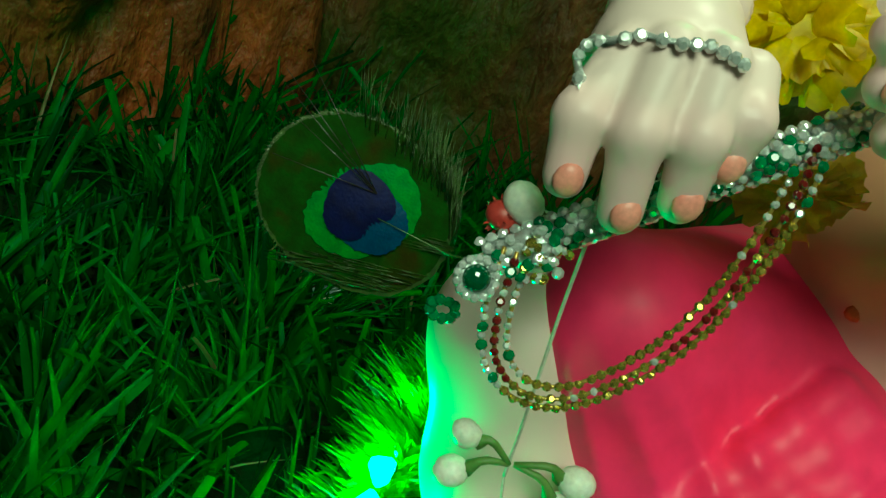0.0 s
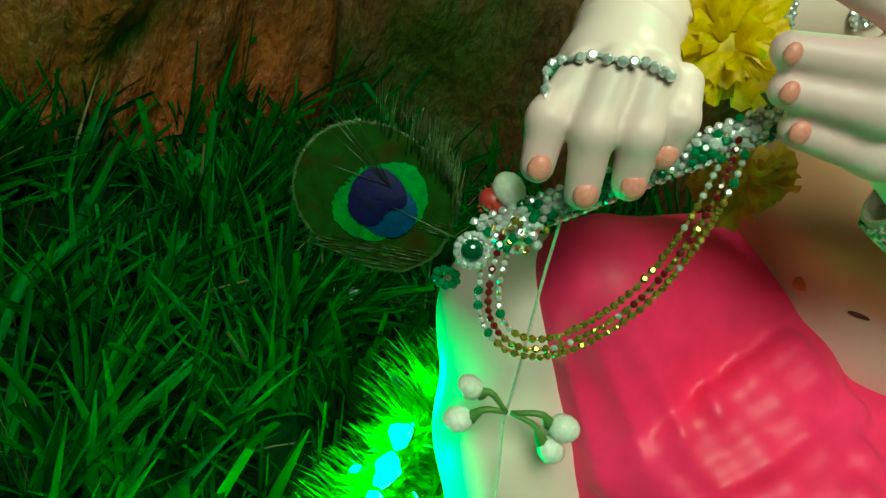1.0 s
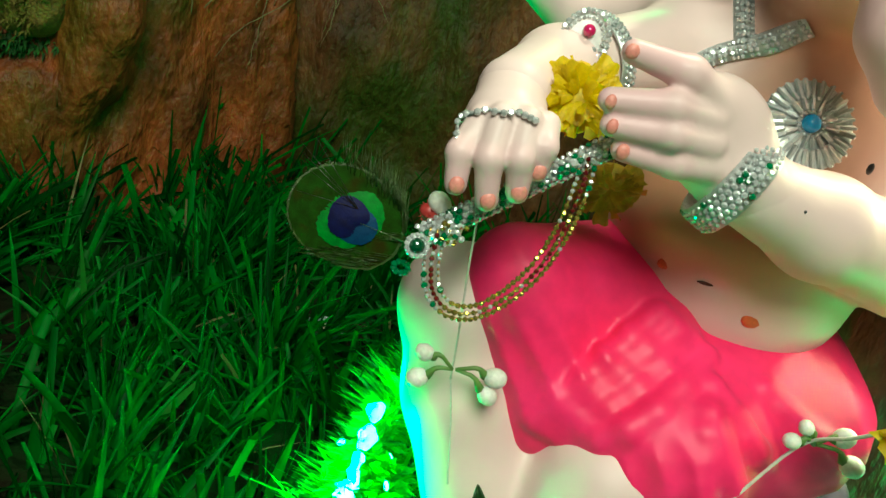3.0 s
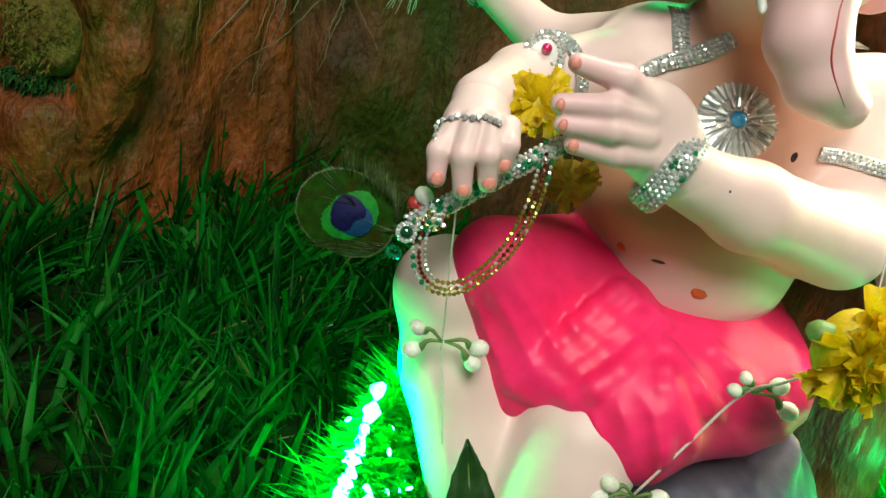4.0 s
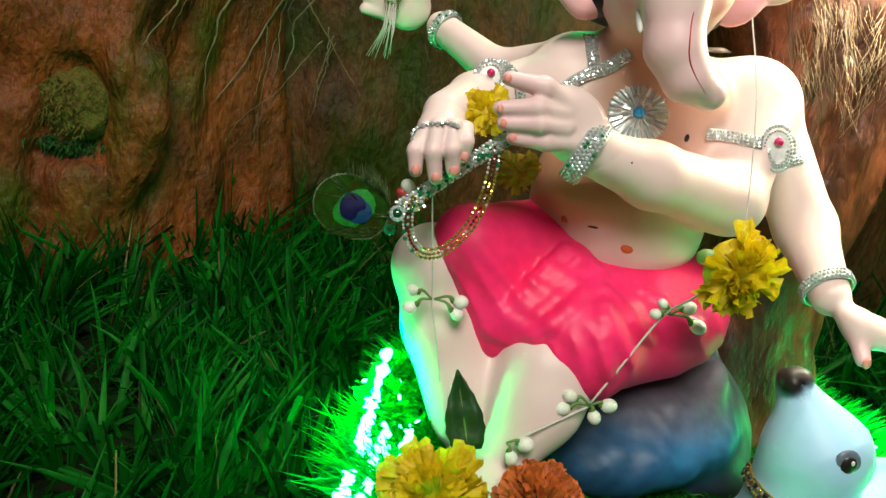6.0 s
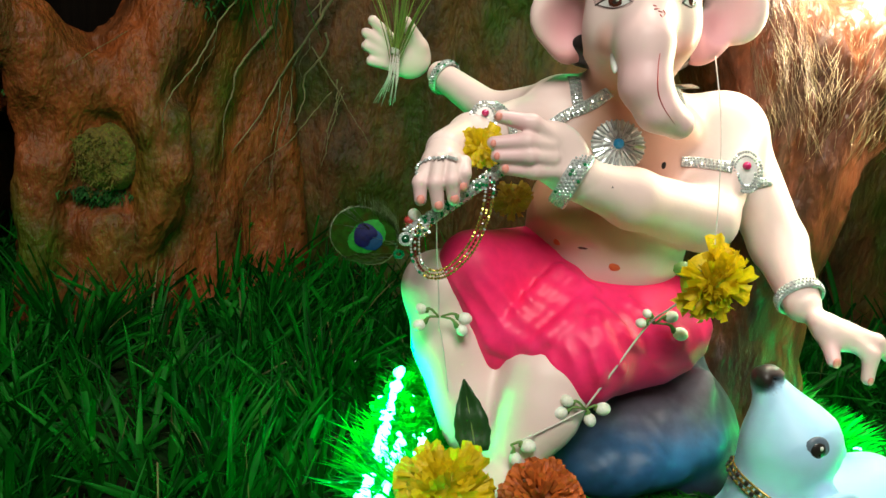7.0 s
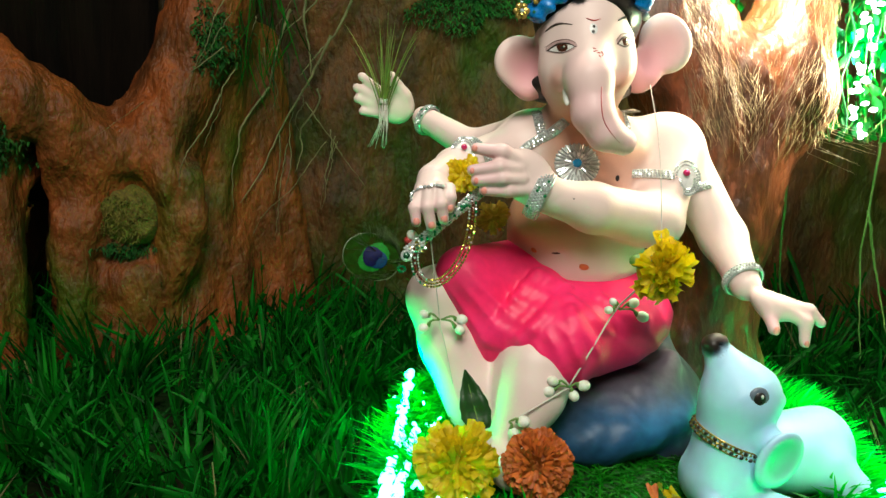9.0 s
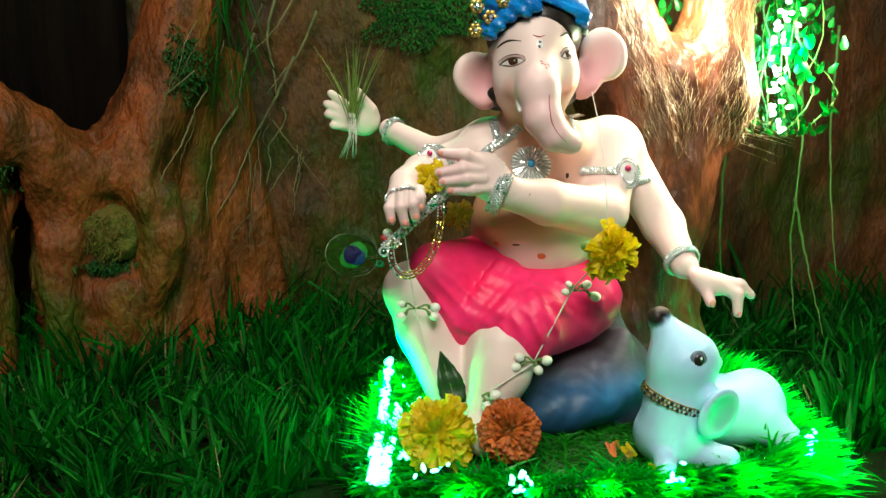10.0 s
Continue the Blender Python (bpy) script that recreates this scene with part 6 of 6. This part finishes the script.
straw = Build()
for k in range(1100):
    z0 = rng.uniform(0.27, 0.42)
    x0 = rng.uniform(0.19, 0.33) if z0 < 0.34 else rng.choice([rng.uniform(0.18, 0.225), rng.uniform(0.285, 0.335)])
    y0 = stump.near(x0, z0)
    if y0 == 0.2:
        continue
    lean = rng.gauss(0, 0.25) + (0.35 if x0 < 0.25 else -0.25)
    L = rng.uniform(0.006, 0.026)
    x1, z1 = x0 + lean * L, z0 - L
    straw.tube([(x0, y0 - 0.0005, z0), ((x0 + x1) / 2, y0 - 0.002, (z0 + z1) / 2), (x1, min(stump.near(x1, z1), y0 + 0.004) - rng.uniform(0.0, 0.003), z1)],
               [0.00018, 0.00022, 0.00006], 3)
tagged(part("straw", straw, STRAW), "dry coconut straw fibres clinging to the stump", "straw", kind="stuff")

# ---------------------------------------------------------------- roots, vines, moss and a green glow on the backdrop
def root(pts, r, material=ROOT, name="hanging_root", label="thin pale dried root hanging on the backdrop"):
    b = Build()
    line = smooth_path(pts, 26)
    line = [q + Vector((rng.gauss(0, 0.0005), rng.gauss(0, 0.0005), 0)) for q in line]
    b.tube(line, [r * (1 - 0.7 * i / 25) for i in range(26)], 6)
    return tagged(part(name, b, material), label, "root", "roots on the backdrop")


def draped(pts):
    """Lays points of x and z on the tree or the backdrop; x and z close in as the form comes nearer."""
    res = []
    for x, z in pts:
        y = min(tree.near(x, z, -9, 0.672), 0.672) - 0.004
        k = (y + 0.41) / 1.055
        res.append((-0.06 + (x + 0.06) * k, y, 0.269 + (z - 0.269) * k))
    return res


for pts, r in (([(-0.08, 0.374), (-0.103, 0.326), (-0.118, 0.300), (-0.14, 0.259), (-0.158, 0.218), (-0.184, 0.175)], 0.0020), ([(-0.096, 0.312), (-0.094, 0.294), (-0.115, 0.263), (-0.113, 0.240), (-0.121, 0.213)], 0.0016),
               ([(-0.151, 0.312), (-0.170, 0.285), (-0.184, 0.26), (-0.186, 0.238), (-0.193, 0.214), (-0.192, 0.168)], 0.0018), ([(-0.205, 0.302), (-0.222, 0.264), (-0.246, 0.226), (-0.254, 0.185)], 0.0012),
               ([(-0.051, 0.429), (-0.073, 0.381), (-0.095, 0.353), (-0.117, 0.326)], 0.0020), ([(-0.128, 0.401), (-0.143, 0.353), (-0.151, 0.312)], 0.0022),
               ([(-0.10, 0.45), (-0.112, 0.40), (-0.106, 0.36), (-0.103, 0.326)], 0.0024), ([(-0.07, 0.46), (-0.10, 0.41), (-0.135, 0.375)], 0.0018),
               ([(-0.118, 0.300), (-0.128, 0.270), (-0.126, 0.225), (-0.133, 0.190)], 0.0011), ([(-0.140, 0.259), (-0.139, 0.225), (-0.146, 0.185)], 0.0010)):
    root(draped(pts), r)
for k in range(16):
    x, z = rng.uniform(-0.21, -0.06), rng.uniform(0.24, 0.44)
    L, lean = rng.uniform(0.04, 0.12), rng.gauss(-0.25, 0.3)
    root(draped([(x + lean * L * u + rng.gauss(0, 0.003), z - L * u) for u in (0, 0.25, 0.5, 0.75, 1.0)]), rng.uniform(0.0004, 0.0009))
for pts in ([(0.495, 0.47, 0.34), (0.488, 0.45, 0.265), (0.480, 0.45, 0.149), (0.486, 0.44, 0.03)], [(0.482, 0.45, 0.20), (0.500, 0.45, 0.13), (0.520, 0.44, 0.04)],
            [(0.56, 0.50, 0.40), (0.55, 0.49, 0.25), (0.56, 0.48, 0.10)], [(0.45, 0.55, 0.30), (0.44, 0.54, 0.15), (0.45, 0.54, 0.05)]):
    root(pts, 0.0020, STEM, "green_vine", "thin green vine hanging down to the grass")


def moss_and_glow_clump(c, r, n, label, solid=None, parent=None, material=MOSS, size=1.0):
    b = Build()
    for k in range(n):
        a, t = rng.uniform(0, 6.28), rng.uniform(0, 1) ** 0.55
        wob = 1 + 0.25 * math.sin(3 * a + c[0] * 90) + 0.15 * math.sin(7 * a)
        x, z = c[0] + r[0] * t * wob * math.cos(a), c[2] + r[2] * t * wob * math.sin(a)
        y = (solid.near(x, z, -9, c[1]) if solid else c[1]) - (1 - t) * r[1]
        b.blade((x, y + 0.002, z), (rng.gauss(0, 0.6), -0.8, rng.gauss(-0.1, 0.6)), rng.uniform(0.004, 0.009) * size, 0.0026 * size, (0, 0, -0.5), 3)
    ob = part("moss", b, material, parent, label)
    if parent:
        ob.matrix_parent_inverse = parent.matrix_basis.inverted()
    else:
        tagged(ob, label, "moss", kind="stuff")
    return ob


def moss_pad(x, z, rx, rz, thick, label, material=MOSS, seed=0.0):
    y = tree.near(x, z, -9, 0.55)
    form = Solid([egg((x, y + 0.004, z), (rx, thick, rz), 0.006), egg((x + rx * 0.3, y + 0.005, z - rz * 0.4), (rx * 0.6, thick * 1.1, rz * 0.5), 0.008),
                  egg((x - rx * 0.35, y + 0.004, z + rz * 0.2), (rx * 0.6, thick, rz * 0.7), 0.008)], 0.0025,
                 lambda X, Y, Z: waves(X, Y, Z, 110, 0.0018, seed) + waves(X, Y, Z, 290, 0.0008, seed + 1))
    ob = tagged(solid_object("moss", [(form, 0)], [material]), label)
    ob.parent = forked_tree
    ob.matrix_parent_inverse = forked_tree.matrix_basis.inverted()


moss_pad(-0.284, 0.172, 0.034, 0.033, 0.020, "olive moss pad on the bark")
moss_and_glow_clump((-0.284, 0.505, 0.172), (0.030, 0.010, 0.030), 500, "short olive moss blades on the pad", None, forked_tree, MOSS, 0.6)
moss_and_glow_clump((-0.284, 0.60, 0.137), (0.026, 0.006, 0.009), 350, "dark green lip of moss", tree, forked_tree, MOSSG, 0.9)
moss_and_glow_clump((-0.195, 0.60, 0.355), (0.024, 0.004, 0.036), 700, "green moss on the limb", tree, forked_tree, MOSSG, 1.0)
moss_and_glow_clump((-0.385, 0.60, 0.240), (0.026, 0.004, 0.026), 700, "bright green moss on the limb", tree, forked_tree, MOSSG, 1.0)
# no moss on the wall: these green blades stand for green light falling there
moss_and_glow_clump((0.085, 0.682, 0.435), (0.085, 0.004, 0.042), 3200, "bright green blades standing for green light high on the backdrop", None, None, MOSSG, 0.9)
b = Build()
for k in range(60):
    x, z = rng.gauss(-0.155, 0.02), rng.uniform(0.34, 0.46)
    b.blade((x, 0.57, z), (rng.gauss(0, 0.3), -0.3, -1), rng.uniform(0.03, 0.08), 0.002, (rng.gauss(0, 0.2), 0, -0.1), 5)
tagged(part("hanging_grass", b, GRASS), "tuft of thin green blades hanging from the limb", "grass", kind="stuff")

# ---------------------------------------------------------------- in the grass
cup = thing("plastic_pot", "small clear plastic cup half buried in the grass", "pot", at=(-0.031, 0.430, 0.0))
b = Build()
prof = [(0.0105, 0.0), (0.0118, 0.012), (0.0126, 0.020), (0.0134, 0.021), (0.0126, 0.0205), (0.0112, 0.012), (0.0100, 0.002)]
verts, faces = [], []
for r, z in prof:
    for i in range(20):
        verts.append((r * math.cos(math.pi * i / 10), r * math.sin(math.pi * i / 10), z))
for j in range(len(prof) - 1):
    for i in range(20):
        faces.append((j * 20 + i, j * 20 + (i + 1) % 20, (j + 1) * 20 + (i + 1) % 20, (j + 1) * 20 + i))
b.add(verts, faces)
part("wall", b, PLASTIC, cup)
b = Build()
b.ball((-0.031, 0.421, 0.0235), (0.0065, 0.004, 0.0022), 10)
tagged(part("pebble", b, mat("pale_pebble", (0.45, 0.40, 0.30), (0.30, 0.26, 0.18), 150, 0.6, bump=0.4)), "small pale pebble on the cup's rim", "pebble")

broad = Build()
for base, tip, w in (((-0.107, 0.300, 0.006), (-0.083, 0.300, 0.052), 0.0050), ((-0.113, 0.310, 0.004), (-0.094, 0.310, 0.055), 0.0034),
                     ((-0.030, 0.270, 0.0), (-0.075, 0.262, 0.034), 0.005), ((-0.20, 0.30, 0.0), (-0.12, 0.27, 0.030), 0.004),
                     ((-0.16, 0.36, 0.0), (-0.17, 0.35, 0.095), 0.005), ((-0.05, 0.24, 0.0), (-0.085, 0.235, 0.030), 0.010),
                     ((-0.075, 0.235, 0.0), (-0.07, 0.225, 0.040), 0.012), ((-0.22, 0.30, 0.0), (-0.235, 0.285, 0.06), 0.006)):
    a, c = Vector(base), Vector(tip)
    broad.blade(a, c - a, (c - a).length, w, (0, 0, -0.08), 6, 0, (1, -0.2, 0.3))
tagged(part("broad_grass", broad, mat("broad_blade", (0.030, 0.19, 0.018), (0.045, 0.24, 0.025), 60, 0.45, bump=0.2, trans=0.25, island=0.3)), "broad cut green grass blades among the thin ones", "grass", kind="stuff")
